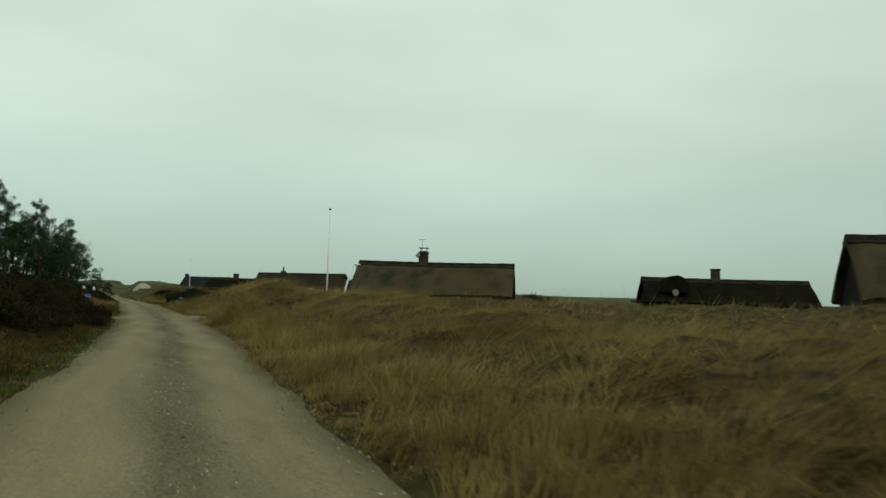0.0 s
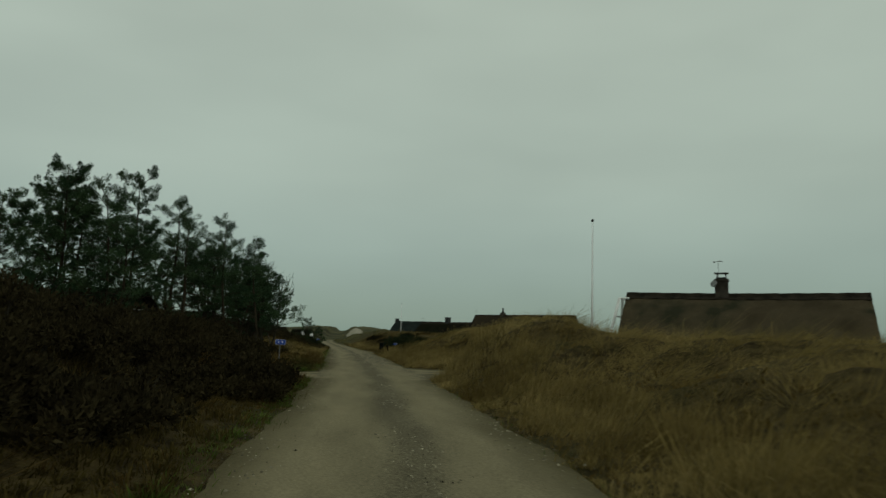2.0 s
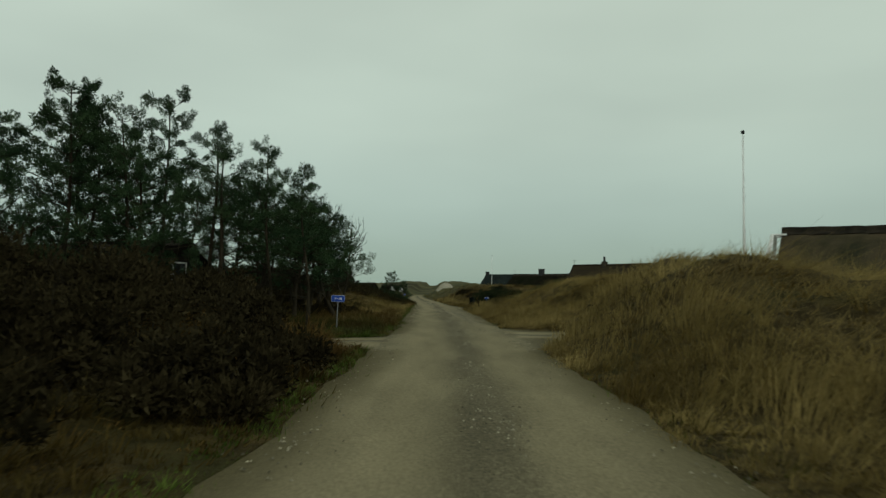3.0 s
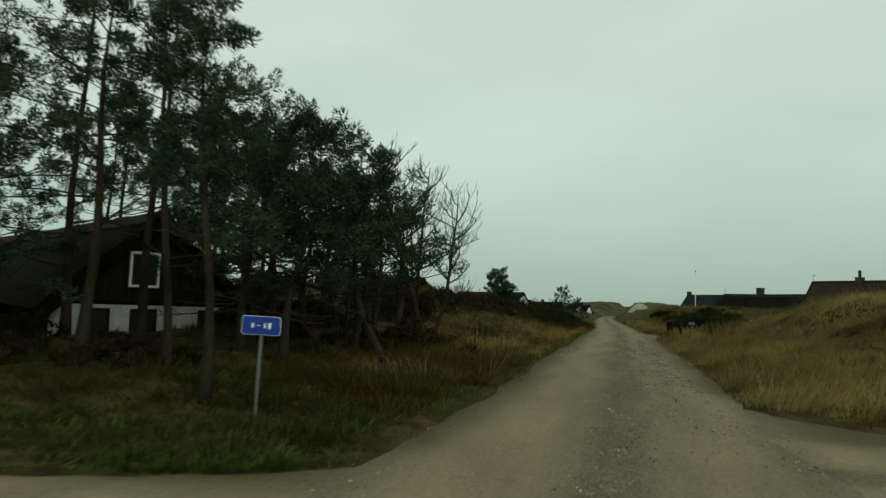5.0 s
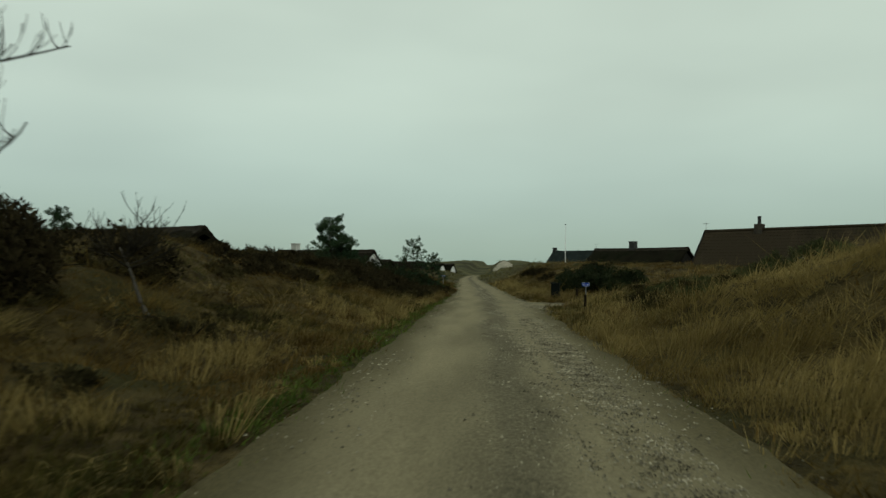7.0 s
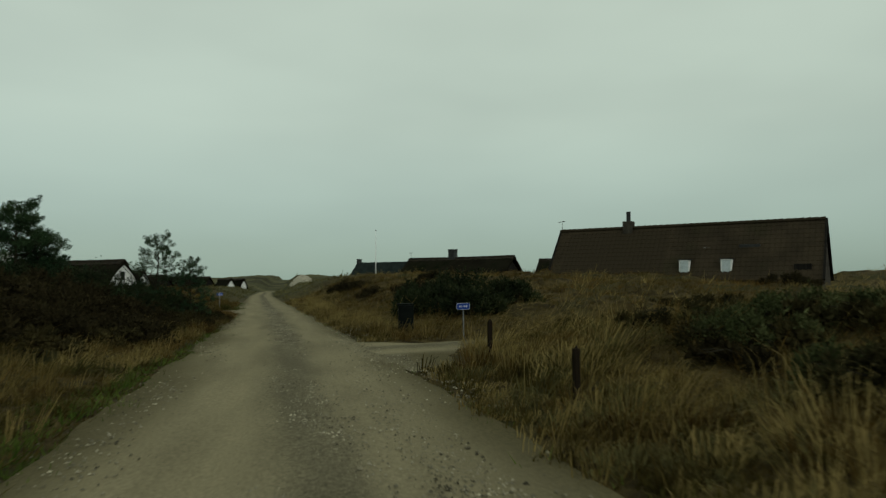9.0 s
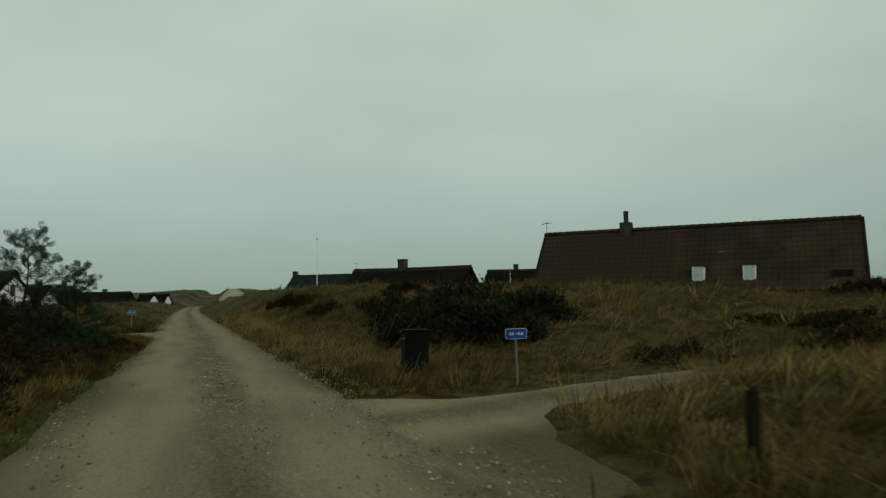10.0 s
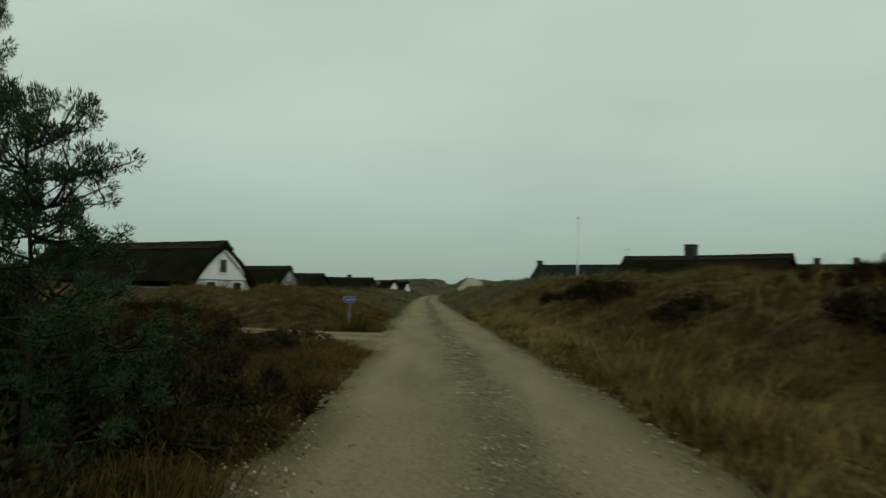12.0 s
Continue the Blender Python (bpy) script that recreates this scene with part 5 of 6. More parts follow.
flagpole(13.13, 56.23, 1.0, 8.62, "white flagpole without a flag beside the thatched house")
flagpole(12.3, 173.2, 1.6, 9.1, "thin white flagpole without a flag")
flagpole(49.0, 198.5, 1.6, 6.2, "short white pole among far houses")


def number_sign(x, y, ground_z, centre_z, facing, lean, label, bars, k=1.0):
    """Blue sign with a white rim on a thin steel post; its house numbers are shown as plain bars."""
    ob = empty("number_sign", pose(x, y, ground_z, 0, lean, facing))
    c = centre_z - ground_z
    v, f = [], []
    tube(v, f, [(0, 0.03, -0.2), (0, 0.03, c + 0.1)], [0.02, 0.02], 10)
    mesh("post", v, f, M_GALV, ob, label="thin grey steel post")

    def plate(name, w, h, y0, y1, rad, mat, parent):
        bm = bmesh.new()
        pts = []
        for cx, cz, a0 in ((w / 2 - rad, h / 2 - rad, 0), (-w / 2 + rad, h / 2 - rad, 90), (-w / 2 + rad, -h / 2 + rad, 180), (w / 2 - rad, -h / 2 + rad, 270)):
            for k in range(6):
                a = radians(a0 + 18 * k)
                pts.append((cx + rad * math.cos(a), cz + rad * math.sin(a)))
        fr = [bm.verts.new((px, y0, c + pz)) for px, pz in pts]
        bk = [bm.verts.new((px, y1, c + pz)) for px, pz in pts]
        bm.faces.new(fr)
        bm.faces.new(bk[::-1])
        for k in range(len(pts)):
            bm.faces.new((fr[k], bk[k], bk[(k + 1) % len(pts)], fr[(k + 1) % len(pts)]))
        bmesh.ops.recalc_face_normals(bm, faces=bm.faces[:])
        return part(name, bm, mat, parent)
    p = plate("sign_plate", 0.52 * k, 0.25 * k, -0.012, 0.0, 0.04, M_SIGNWHITE, ob)
    plate("sign_face", 0.52 * k - 0.014, 0.25 * k - 0.014, -0.016, -0.0125, 0.034, M_BLUE, p)
    for u, w, h in bars:
        w, h = w * 0.7, h * 0.75
        box("number_bar", (k * (u - w / 2), -0.0205, c - k * h / 2), (k * (u + w / 2), -0.0165, c + k * h / 2), M_SIGNWHITE, p, 0)
    return tagged(ob, label, "sign", "number signs at the side tracks")


number_sign(-3.83, 50.2, height(-3.83, 50.2), 1.17, 14, 1.5, "blue number sign with white rim on a post in the verge", ((-0.11, 0.05, 0.085), (-0.03, 0.06, 0.02), (0.05, 0.035, 0.085), (0.115, 0.055, 0.11)), 0.9)
number_sign(5.1, 96.3, height(5.1, 96.3), 0.92, -14, -1.0, "blue number sign with white rim on a short post in grass", ((-0.14, 0.035, 0.085), (-0.08, 0.05, 0.085), (0.0, 0.05, 0.02), (0.07, 0.05, 0.085), (0.14, 0.05, 0.11)), 0.74)
number_sign(-4.1, 126.0, height(-4.1, 126.0), 1.05, 5, 0.0, "small blue number sign standing in a grassy mound", ((-0.12, 0.05, 0.10), (-0.05, 0.05, 0.10), (0.03, 0.05, 0.02), (0.11, 0.06, 0.10)), 0.76)


def wood_post(x, y, top, size, label):
    g = height(x, y)
    ob = empty("wooden_post", pose(x, y, g, 1.5, -1.0, 12))
    s = size / 2
    box("post", (-s, -s, -0.2), (s, s, top - g), M_POSTWOOD, ob, 0.012)
    v, f = [], []
    tube(v, f, [(0, 0, top - g), (0, 0, top - g + 0.03)], [s * 0.7, s * 0.35], 8)
    mesh("worn_top", v, f, M_POSTWOOD, ob)
    return tagged(ob, label, "post", "wooden posts by the side track")


wood_post(3.44, 84.28, 0.75, 0.075, "short square weathered wooden post in grass")
wood_post(3.72, 88.9, 0.86, 0.075, "short square weathered wooden post in grass")


def marker(x, y):
    g = height(x, y)
    ob = empty("cable_marker", pose(x, y, g, 2, 1, 20))
    box("post", (-0.09, -0.07, -0.2), (0.09, 0.07, 0.52), M_BIN, ob, 0.02)
    box("cap", (-0.105, -0.085, 0.524), (0.105, 0.085, 0.60), M_BIN, ob, 0.02)
    return tagged(ob, "short dark green plastic marker post in grass", "post")


marker(6.1, 55.2)


def bin_box(x, y):
    g = height(x, y)
    ob = empty("refuse_bin", pose(x, y, g, 0, 0, -8))
    for cy, tall in ((-0.175, 0.78), (0.175, 0.74)):
        b = box("bin_body", (-0.23, cy - 0.168, 0.0), (0.23, cy + 0.168, tall), M_BIN, ob, 0.03)
        box("lid", (-0.26, cy - 0.173, tall + 0.004), (0.245, cy + 0.173, tall + 0.055), M_BIN, ob, 0.02, "dark hinged lid")
        box("label_plate", (-0.237, cy - 0.12, tall - 0.12), (-0.232, cy - 0.08, tall - 0.09), M_SIGNWHITE, b, 0, "small white sticker")
    return tagged(ob, "dark green double refuse bin standing in grass", "bin")


bin_box(3.7, 98.05)


# ---- grass and stones ----
def blades(name, roots, z, dist, tall, width, per, splay, lean, mat, label, seed, split=3.0, droop=0.5, wide=0.3, cell=0.85, clump=1.0):
    """A sward of drooping blades; those further than split from the road are single tapering blades, fewer and broader."""
    g = np.random.default_rng(seed)
    per_root = np.where(dist < split, per, max(3, int(per * 0.6)))
    which = np.repeat(np.arange(len(roots)), per_root)
    m = len(which)
    fine = (dist < split)[which]
    base = np.column_stack([roots, z])[which]
    tall = tall * (0.62 + 0.62 * patch(roots[:, 0], roots[:, 1], 2.1, 0.55))
    # grass stands in tussocks: tall in the heart of each, falling outward to its rim
    tx, ty, td, tv = tussocks(roots[:, 0], roots[:, 1], cell)
    heart = np.exp(-(td / (0.42 * cell)) ** 2)
    tall = tall * (1 - clump + clump * (0.46 + 0.9 * heart) * (0.68 + 0.68 * tv))
    th = tall[which] * g.uniform(0.5, 1.12, m)
    a = g.uniform(0, 2 * np.pi, m)
    out = np.stack([np.cos(a), np.sin(a), np.zeros(m)], 1)
    base = base + out * (g.uniform(0, 1, m) ** 0.7 * wide * tall[which])[:, None]
    base[:, 2] -= 0.04
    turn = 1.6 * wobble(roots[:, 0], roots[:, 1], 7.0, 0.9)[which]
    wind = np.stack([lean[0] * np.cos(turn) - lean[1] * np.sin(turn), lean[0] * np.sin(turn) + lean[1] * np.cos(turn), np.zeros(m)], 1)
    bend = out * (g.uniform(0.15, 1.0, m) * splay)[:, None] + wind * g.uniform(0.5, 1.4, m)[:, None]
    bend = bend + np.stack([tx, ty, np.zeros(len(tx))], 1)[which] * (1.5 * clump / cell)
    up = np.array([0, 0, 1.0])
    mid_ = base + bend * (th * 0.34)[:, None] + up * (th * 0.66)[:, None]
    tip = base + bend * (th * 0.95)[:, None] + up * (th * (1 - droop * g.uniform(0.1, 1.0, m)))[:, None]
    sa = a + np.pi / 2 + g.normal(size=m) * 0.6
    side = np.stack([np.cos(sa), np.sin(sa), np.zeros(m)], 1) * (width * g.uniform(0.6, 1.4, m) * np.where(fine, 1.0, 1.35))[:, None]
    rest = ~fine
    co1 = np.stack([base - side, base + side, mid_ + side * 0.7, mid_ - side * 0.7, tip], 1)[fine].reshape(-1, 3)
    i = np.arange(fine.sum())[:, None] * 5
    t1 = np.concatenate([i + np.array([0, 1, 2]), i + np.array([0, 2, 3]), i + np.array([3, 2, 4])])
    co2 = np.stack([base - side, base + side, tip], 1)[rest].reshape(-1, 3)
    t2 = np.arange(len(co2)).reshape(-1, 3) + len(co1)
    ob = raw_mesh(name, np.concatenate([co1, co2]), np.concatenate([t1, t2]), mat)
    return tagged(ob, label, "grass", kind="stuff")


def tussocks(x, y, cell):
    """Offset from the nearest tussock centre of a jittered grid, and a random value for that tussock."""
    best, ox, oy, val = np.full(len(x), 1e9), np.zeros(len(x)), np.zeros(len(x)), np.zeros(len(x))
    ix, iy = np.floor(x / cell), np.floor(y / cell)
    for dx in (-1, 0, 1):
        for dy in (-1, 0, 1):
            cx, cy = ix + dx, iy + dy
            h1, h2 = np.sin(cx * 127.1 + cy * 311.7) * 43758.5453, np.sin(cx * 269.5 + cy * 183.3) * 24634.6345
            h1, h2 = h1 - np.floor(h1), h2 - np.floor(h2)
            px, py = (cx + h1) * cell - x, (cy + h2) * cell - y
            near_ = px * px + py * py < best
            best = np.where(near_, px * px + py * py, best)
            ox, oy, val = np.where(near_, -px, ox), np.where(near_, -py, oy), np.where(near_, (h1 * 7 + h2 * 5) % 1.0, val)
    return ox, oy, np.sqrt(best), val


def scatter(seed, count, x0, x1, y0, y1, near, far, keep):
    """Random roots at a distance near..far out from the road's edge, off the side tracks, thinned by keep(x, y, d)."""
    g = np.random.default_rng(seed)
    x, y = g.uniform(x0, x1, count), g.uniform(y0, y1, count)
    d, t = beside(x, y), track_gap(x, y)
    ok = (d > near + 0.25 * wobble(x, y, 2.0, 0.2)) & (d < far) & (t > 0.15) & (g.uniform(size=count) < keep(x, y, d))
    x, y = x[ok], y[ok]
    return np.column_stack([x, y]), land(x, y), d[ok], g


def patch(x, y, scale, seed):
    return np.clip(0.5 + 0.7 * wobble(x, y, scale, seed), 0, 1)


def on_left(x, y):
    return x < np.interp(y, FINE_Y, CENTRE)


# tall straw-coloured marram on the right bank
p, z, d, g = scatter(1, 40000, -1, 12, -2, 148, 0.0, 9, lambda x, y, d: np.where(on_left(x, y), 0, 0.72 + 0.28 * patch(x, y, 5.0, 0.1)) * np.where((y > 79) & (y < 100), 0.5, np.where(y > 100, np.where(d > 1.6, 0.12, 0.6), 1)))
blades("marram_grass", p, z, d, (0.40 + 0.28 * step01(d / 1.3)) * g.uniform(0.6, 1.15, len(p)), 0.0052, 19, 1.35, (0.7, -0.4), M_STRAW, "tall straw-coloured marram grass on the dune bank", 11, 2.6, 0.8, 0.45)
p, z, d, g = scatter(2, 10000, 4, 46, -4, 175, 8, 45, lambda x, y, d: 0.4 + 0.6 * patch(x, y, 6.0, 0.1))
blades("marram_grass", p, z, d, g.uniform(0.4, 0.7, len(p)), 0.011, 12, 0.9, (0.3, -0.15), M_STRAW, "tall straw-coloured marram grass further up the dunes", 12)
p, z, d, g = scatter(12, 8000, 3, 13, 58, 84, 2.0, 10, lambda x, y, d: step01((80 - y) / 5))
blades("marram_grass", p, z, d, g.uniform(0.35, 0.7, len(p)), 0.008, 14, 1.3, (0.6, -0.35), M_STRAW, "drooping marram grass on the steep dune bank", 33, 1.0, 0.8, 0.5)
# rusty heath grass on the left and in patches on the right
p, z, d, g = scatter(3, 66000, -13, 1, -2, 148, 0.45, 10, lambda x, y, d: np.where(on_left(x, y), 0.5 + 0.5 * patch(x, y, 4.0, 0.7), 0) * np.where(y < 62, 0.15, 1) * np.where(d > 5, 0.6, 1))
blades("heath_grass", p, z, d, (0.18 + 0.26 * step01(d / 3)) * g.uniform(0.55, 1.25, len(p)), 0.0085, 12, 1.25, (0.5, -0.25), M_RUST, "rusty brown heath grass beside the track", 13, 1.6, 0.75, 0.55, 0.7, 0.75)
p, z, d, g = scatter(9, 9000, -8, 1, 55, 100, 0.4, 5, lambda x, y, d: np.where(on_left(x, y), patch(x, y, 3.0, 2.2) ** 2, 0))
blades("heath_grass", p, z, d, g.uniform(0.3, 0.55, len(p)), 0.006, 15, 1.0, (0.4, -0.2), M_STRAW, "pale straw tufts among the rusty heath grass", 19, 3.0, 0.6)
p, z, d, g = scatter(4, 9000, -50, -4, 0, 190, 9, 45, lambda x, y, d: 0.4 + 0.6 * patch(x, y, 5.0, 0.7))
blades("heath_grass", p, z, d, g.uniform(0.3, 0.55, len(p)), 0.012, 12, 0.9, (0.2, -0.1), M_RUST, "rusty brown heath grass on the far banks", 14)
p, z, d, g = scatter(5, 31000, 0, 26, 78, 150, 0.9, 22, lambda x, y, d: 0.9 * patch(x, y, 4.5, 1.4) * np.where((y < 88) & (x < 9), 0.3, 1))
blades("heath_grass", p, z, d, g.uniform(0.22, 0.5, len(p)), 0.0075, 15, 0.9, (0.25, -0.1), M_FOX, "rusty brown heath grass on the low bank", 15, 1.5, 0.6, 0.4, 0.8, 0.8)
p, z, d, g = scatter(13, 9000, -9, -1, 101, 122, 0.15, 6, lambda x, y, d: np.where(on_left(x, y), 0.9, 0))
blades("heath_grass", p, z, d, g.uniform(0.2, 0.45, len(p)), 0.0075, 12, 1.2, (0.4, -0.2), M_FOX, "fox brown grass between the heather clumps", 34, 1.5, 0.7, 0.45, 0.7, 0.6)
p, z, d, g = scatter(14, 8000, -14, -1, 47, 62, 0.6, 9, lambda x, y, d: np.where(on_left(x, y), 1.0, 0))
blades("woodland_grass", p, z, d, g.uniform(0.15, 0.38, len(p)), 0.0085, 10, 1.1, (0.3, -0.15), M_SHADE_GREEN, "green and brown grass below the pines, darkened as in shade", 35, 2.0, 0.6, 0.5)
p, z, d, g = scatter(7, 28000, -15, 1, -2, 63, 0.35, 11, lambda x, y, d: np.where(on_left(x, y), 1.0, 0) * np.where(d > 5, 0.5, 1))
# grass under the pines takes the colour that is darkened for their shade
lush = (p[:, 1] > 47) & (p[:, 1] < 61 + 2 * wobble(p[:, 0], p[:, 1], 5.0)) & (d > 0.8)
blades("woodland_grass", p[lush], z[lush], d[lush], g.uniform(0.15, 0.4, lush.sum()), 0.010, 13, 1.0, (0.2, -0.1), M_SHADE_GREEN, "green and brown grass below the pines, darkened as in shade", 22, 3.0, 0.5, 0.45, 0.7, 0.6)
p, z, d = p[~lush], z[~lush], d[~lush]
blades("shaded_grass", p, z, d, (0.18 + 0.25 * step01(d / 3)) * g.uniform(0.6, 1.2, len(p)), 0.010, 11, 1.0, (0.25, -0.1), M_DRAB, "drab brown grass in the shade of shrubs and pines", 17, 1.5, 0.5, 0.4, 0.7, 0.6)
p, z, d, g = scatter(8, 24000, 0, 20, 78, 148, 0.05, 16, lambda x, y, d: np.where(d > 6, 0.4, 0.9))
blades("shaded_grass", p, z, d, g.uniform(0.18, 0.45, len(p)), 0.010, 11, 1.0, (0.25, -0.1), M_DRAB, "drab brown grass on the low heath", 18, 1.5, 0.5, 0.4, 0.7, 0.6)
p, z, d, g = scatter(10, 16000, -70, 70, 148, 330, 0.6, 75, lambda x, y, d: 0.3 + 0.7 * patch(x, y, 14.0, 0.4))
blades("dune_grass", p, z, d, g.uniform(0.4, 0.9, len(p)), 0.035, 10, 1.0, (0.3, -0.1), M_OLIVE, "olive dune grass covering the far heath", 20, 0.0)
g = np.random.default_rng(31)
p = np.column_stack([g.normal(-4.2, 0.8, 260), g.normal(125.2, 0.6, 260)])
p = p[track_gap(p[:, 0], p[:, 1]) > 0.1]
blades("heath_grass", p, land(p[:, 0], p[:, 1]), np.zeros(len(p)), g.uniform(0.5, 0.85, len(p)), 0.007, 14, 0.8, (0.3, 0.0), M_RUST, "tall rusty grass hiding a sign post", 32)
p, z, d, g = scatter(15, 4200, -9, -2, 34, 42.2, 0.7, 6, lambda x, y, d: np.where(on_left(x, y), 1.0, 0) * step01((y - 35) / 4))
blades("heath_grass", p, z, d, g.uniform(0.35, 0.6, len(p)), 0.007, 13, 1.2, (0.1, -0.3), M_FOX, "tall fox brown tussocks on the knoll by the side track", 36, 1.5, 0.7, 0.5)
p, z, d, g = scatter(17, 3600, -6.5, -2, 53.5, 64, 0.5, 4.5, lambda x, y, d: np.where(on_left(x, y), 0.35 + 0.65 * patch(x, y, 2.5, 0.9), 0))
blades("heath_grass", p, z, d, g.uniform(0.35, 0.62, len(p)), 0.007, 13, 1.1, (0.3, -0.3), M_RUST, "tall rusty tussocks below the leaning pine", 38, 1.4, 0.7, 0.5)
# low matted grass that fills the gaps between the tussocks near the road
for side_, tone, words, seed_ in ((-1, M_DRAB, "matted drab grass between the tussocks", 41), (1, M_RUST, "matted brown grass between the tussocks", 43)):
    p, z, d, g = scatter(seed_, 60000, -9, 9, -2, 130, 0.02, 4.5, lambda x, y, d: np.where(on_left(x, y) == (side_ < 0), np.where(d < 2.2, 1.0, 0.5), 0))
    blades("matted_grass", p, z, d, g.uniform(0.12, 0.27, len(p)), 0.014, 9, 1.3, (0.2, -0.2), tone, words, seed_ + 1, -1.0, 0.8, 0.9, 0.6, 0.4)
p, z, d, g = scatter(16, 7000, 2.2, 9, 77, 92.5, 0.25, 6, lambda x, y, d: np.where(on_left(x, y), 0, 1.0))
short = (0.16 + 0.12 * step01(d / 1.5)) * g.uniform(0.7, 1.3, len(p))
mossy = patch(p[:, 0], p[:, 1], 2.2, 0.6) > 0.5
blades("heath_grass", p[~mossy], z[~mossy], d[~mossy], short[~mossy], 0.008, 13, 1.2, (0.3, -0.3), M_RUST, "low rusty grass round the wooden posts", 37, 1.6, 0.7, 0.6)
blades("heath_grass", p[mossy], z[mossy], d[mossy], short[mossy], 0.009, 13, 1.2, (0.2, -0.2), M_OLIVE, "low olive green grass round the wooden posts", 39, 1.6, 0.7, 0.6)
# short green fringe along the road and side tracks
g = np.random.default_rng(6)
vy = g.uniform(-2, 148, 19000)
vd = g.uniform(-0.26, 0.9, 19000)
left = g.uniform(size=19000) < 0.75
reach_ = np.where(left, 0.55 + 0.25 * wobble(vy, vy * 0.3, 6.0, 1.9) + 0.5 * np.exp(-((vy - 82) / 7) ** 2) + 0.4 * np.exp(-((vy - 50.5) / 3) ** 2) + 0.3 * np.exp(-((vy - 67) / 6) ** 2), 0.22)
vx = np.interp(vy, FINE_Y, CENTRE) + np.where(left, -1, 1) * (np.interp(vy, FINE_Y, HALF) + vd)
reach_ = np.where(left & (vy > 92), reach_ * 0.45, reach_)
ok = (vd < reach_) & (track_gap(vx, vy) > 0.05)
p = np.column_stack([vx, vy])[ok]
blades("verge_grass", p, land(p[:, 0], p[:, 1]), vd[ok], g.uniform(0.08, 0.21, len(p)), 0.0095, 9, 0.9, (0.1, 0), M_GREEN, "short green grass fringe along the gravel", 16, -1.0, 0.5, 0.8, 0.5, 0.3)
gg = np.random.default_rng(66)
sx, sy = gg.uniform(-12, -2.4, 12000), gg.uniform(45.4, 52.4, 12000)
ok = (track_gap(sx, sy) > -0.12) & (track_gap(sx, sy) < 2.4) & (beside(sx, sy) > -0.1)
p = np.column_stack([sx, sy])[ok]
blades("verge_grass", p, land(p[:, 0], p[:, 1]), np.zeros(len(p)), gg.uniform(0.07, 0.2, len(p)), 0.009, 10, 0.9, (0.1, 0), M_GREEN, "lush green grass beside the side track", 21)


def stones(seed, x, y, z, lo, hi, label):
    g = np.random.default_rng(seed)
    n = len(x)
    s = g.uniform(lo, hi, n) * g.uniform(0.6, 1.0, n)
    shape = np.array([(1, 0, 0), (0, 1, 0), (-1, 0, 0), (0, -1, 0), (0, 0, 0.8)], float)
    a = g.uniform(0, 6.28, n)
    v = shape[None] * (0.75 + 0.5 * g.uniform(size=(n, 5, 1)))
    rx = v[:, :, 0] * np.cos(a)[:, None] - v[:, :, 1] * np.sin(a)[:, None]
    ry2 = v[:, :, 0] * np.sin(a)[:, None] + v[:, :, 1] * np.cos(a)[:, None]
    co = np.stack([rx, ry2, v[:, :, 2]], 2) * s[:, None, None] + np.stack([x, y, z], 1)[:, None]
    f = np.array([(0, 1, 4), (1, 2, 4), (2, 3, 4), (3, 0, 4)])
    tri = (np.arange(n)[:, None, None] * 5 + f[None]).reshape(-1, 3)
    return tagged(raw_mesh("gravel", co.reshape(-1, 3), tri, M_STONE), label, "gravel", kind="stuff")


g = np.random.default_rng(77)
n = 110000
gy = g.uniform(0, 150, n)
lane = g.choice([0.15, 0.75, 1.35, -1.75, 1.8], n, p=[0.34, 0.22, 0.22, 0.11, 0.11])
gu = lane + g.normal(size=n) * 0.22
gx = np.interp(gy, FINE_Y, CENTRE) + gu
thick = np.clip(0.42 + 0.9 * wobble(gu * 3.0, gy, 7.0, 0.3), 0, 1) * np.where(np.abs(lane - 1.05) < 0.5, np.exp(-((gy - 68) / 9) ** 2), 1)
thick = thick * np.clip(0.4 + 0.6 * step01((gy - 55) / 20), 0, 1) * np.where((lane == 0.15) & (gy > 98), 1.7, 1)
keep = g.uniform(size=n) < thick
gx, gy, gu = gx[keep], gy[keep], gu[keep]
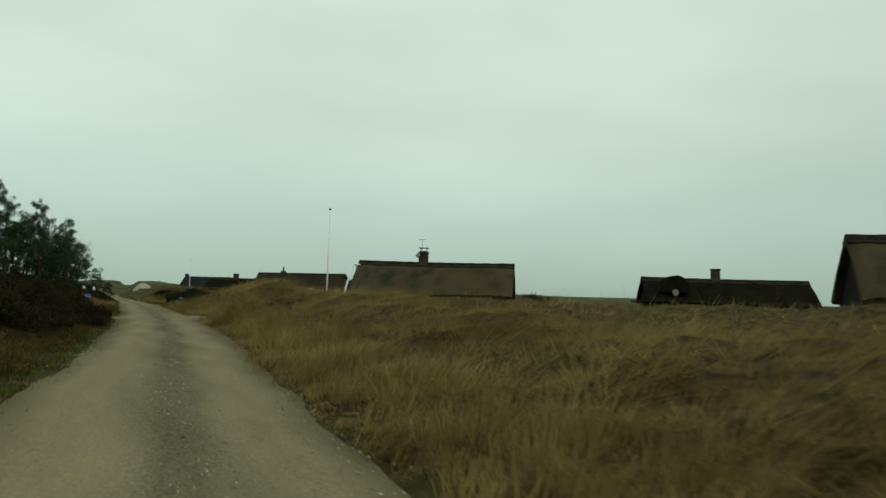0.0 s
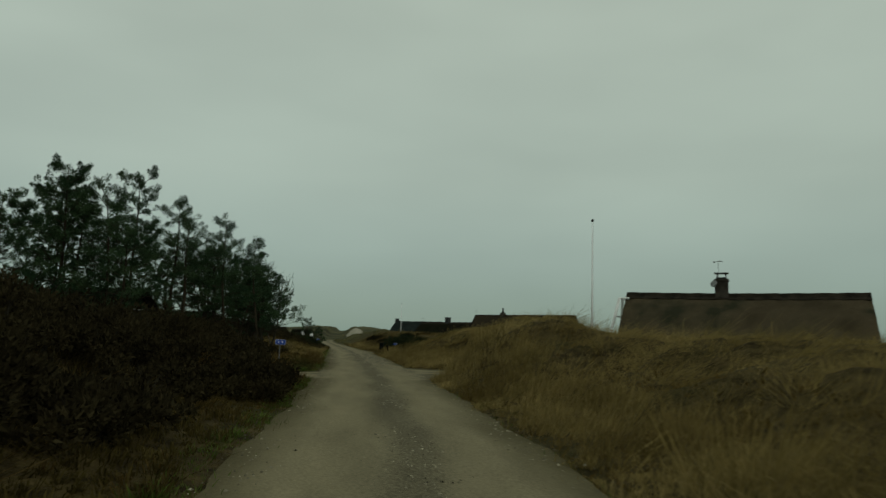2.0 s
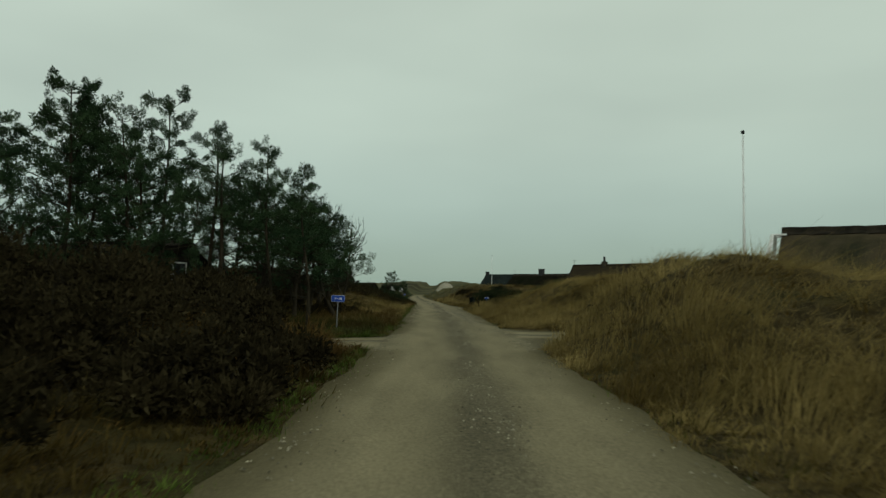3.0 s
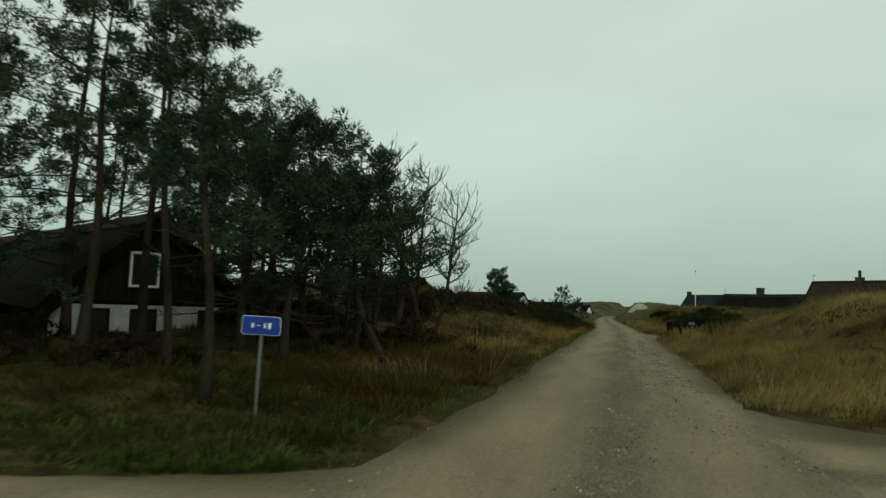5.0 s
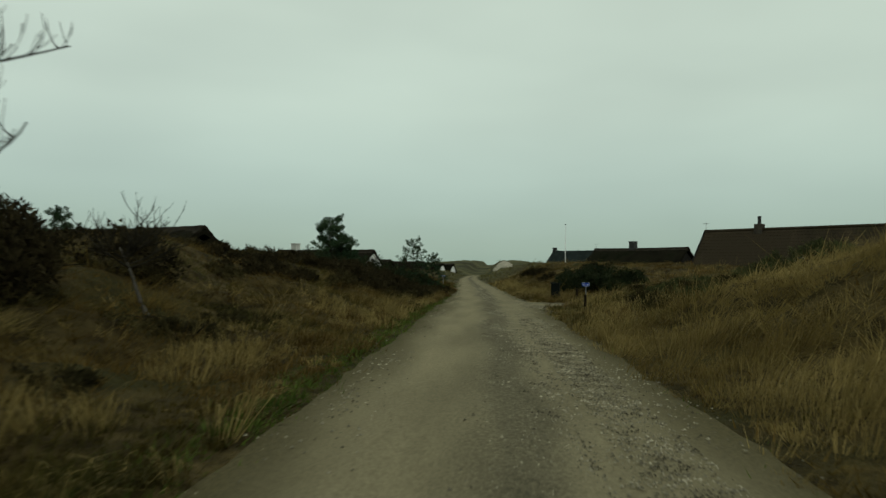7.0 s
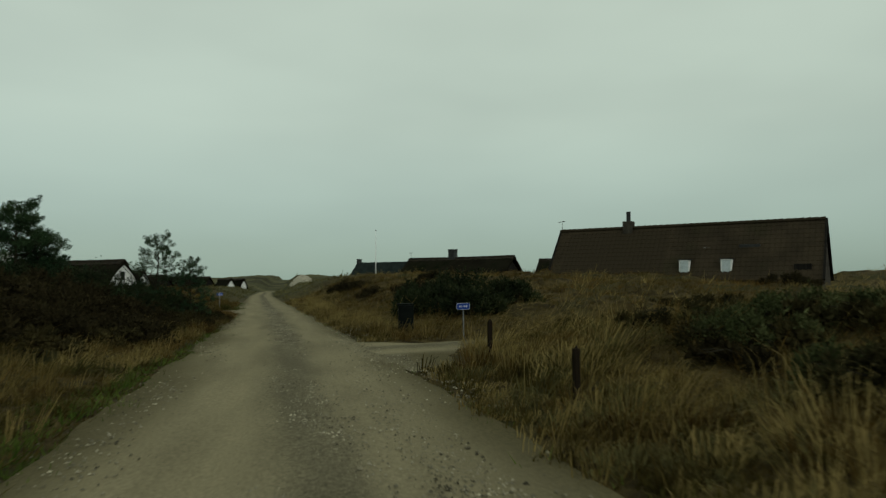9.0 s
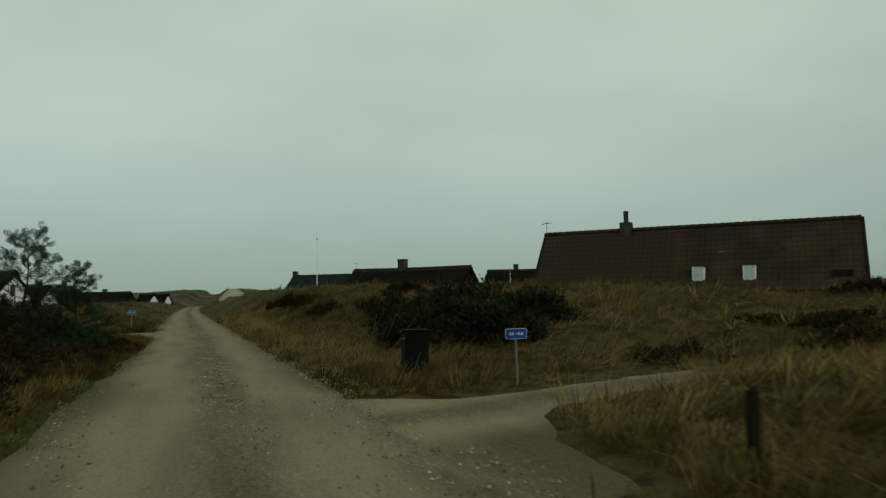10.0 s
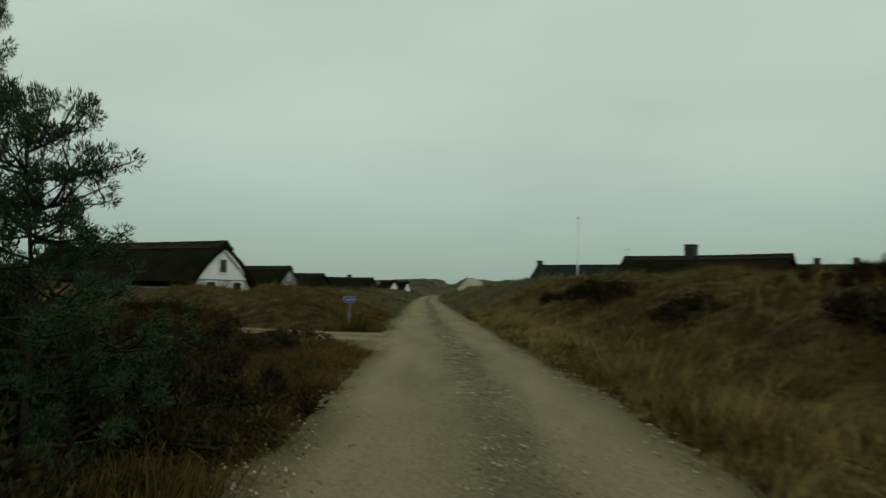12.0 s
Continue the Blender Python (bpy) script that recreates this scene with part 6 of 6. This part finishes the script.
stones(78, gx, gy, 0.03 + 0.012 * (1 - np.clip(np.abs(gu) / 2, 0, 1)), 0.009, 0.027, "loose grey and pale gravel along the middle of the track")
g = np.random.default_rng(84)
gy = g.normal(70, 8.5, 34000)
gu = g.uniform(-0.25, 1.6, 34000)
keep = (g.uniform(size=34000) < np.clip(0.75 - 0.75 * np.exp(-((gu - 0.78) / 0.16) ** 2) + 0.3 * wobble(gu * 3, gy, 5.0, 0.8), 0, 1)) & (gy > 50)
gy, gu = gy[keep], gu[keep]
stones(85, np.interp(gy, FINE_Y, CENTRE) + gu, gy, np.full(len(gy), 0.028), 0.009, 0.023, "loose grey gravel spread over one side of the track")
g = np.random.default_rng(79)
px, py = g.normal(2.15, 0.28, 620), g.normal(99.8, 1.3, 620)
stones(80, px, py, land(px, py) + 0.05, 0.015, 0.05, "heap of pale stones at the corner of the side track")


g = np.random.default_rng(89)
py = g.uniform(84.5, 91.5, 420)
px = np.interp(py, FINE_Y, CENTRE) + np.interp(py, FINE_Y, HALF) + 0.28 + g.normal(size=420) * 0.16
stones(90, px, py, np.maximum(land(px, py), 0.0) + 0.03, 0.010, 0.03, "pale loose stones along the grassy edge of the track")


def sand_patch(x, y, rx, ry_, label):
    """Wind-blown sand lying on the face of a far dune."""
    verts, faces, n = [], [], 24
    for k in range(n):
        a = 2 * math.pi * k / n
        for q in (0.25, 0.6, 1.0):
            r = q * (1 + 0.18 * math.sin(3 * a + x) + 0.1 * math.sin(7 * a))
            px, py_ = x + rx * r * math.cos(a), y + ry_ * r * math.sin(a)
            verts.append((px, py_, height(px, py_) + (0.35 if q < 1 else 0.05)))
    for k in range(n):
        a, b = k * 3, (k + 1) % n * 3
        for q in range(2):
            faces.append((a + q, a + q + 1, b + q + 1, b + q))
    faces.append(tuple(k * 3 for k in range(n)))
    return tagged(mesh("sand_patch", verts, faces, M_SAND, smooth=True), label, "sand", kind="structure")


sand_patch(4.4, 250.5, 2.7, 5.0, "pale bare sand on the slope of a dune")
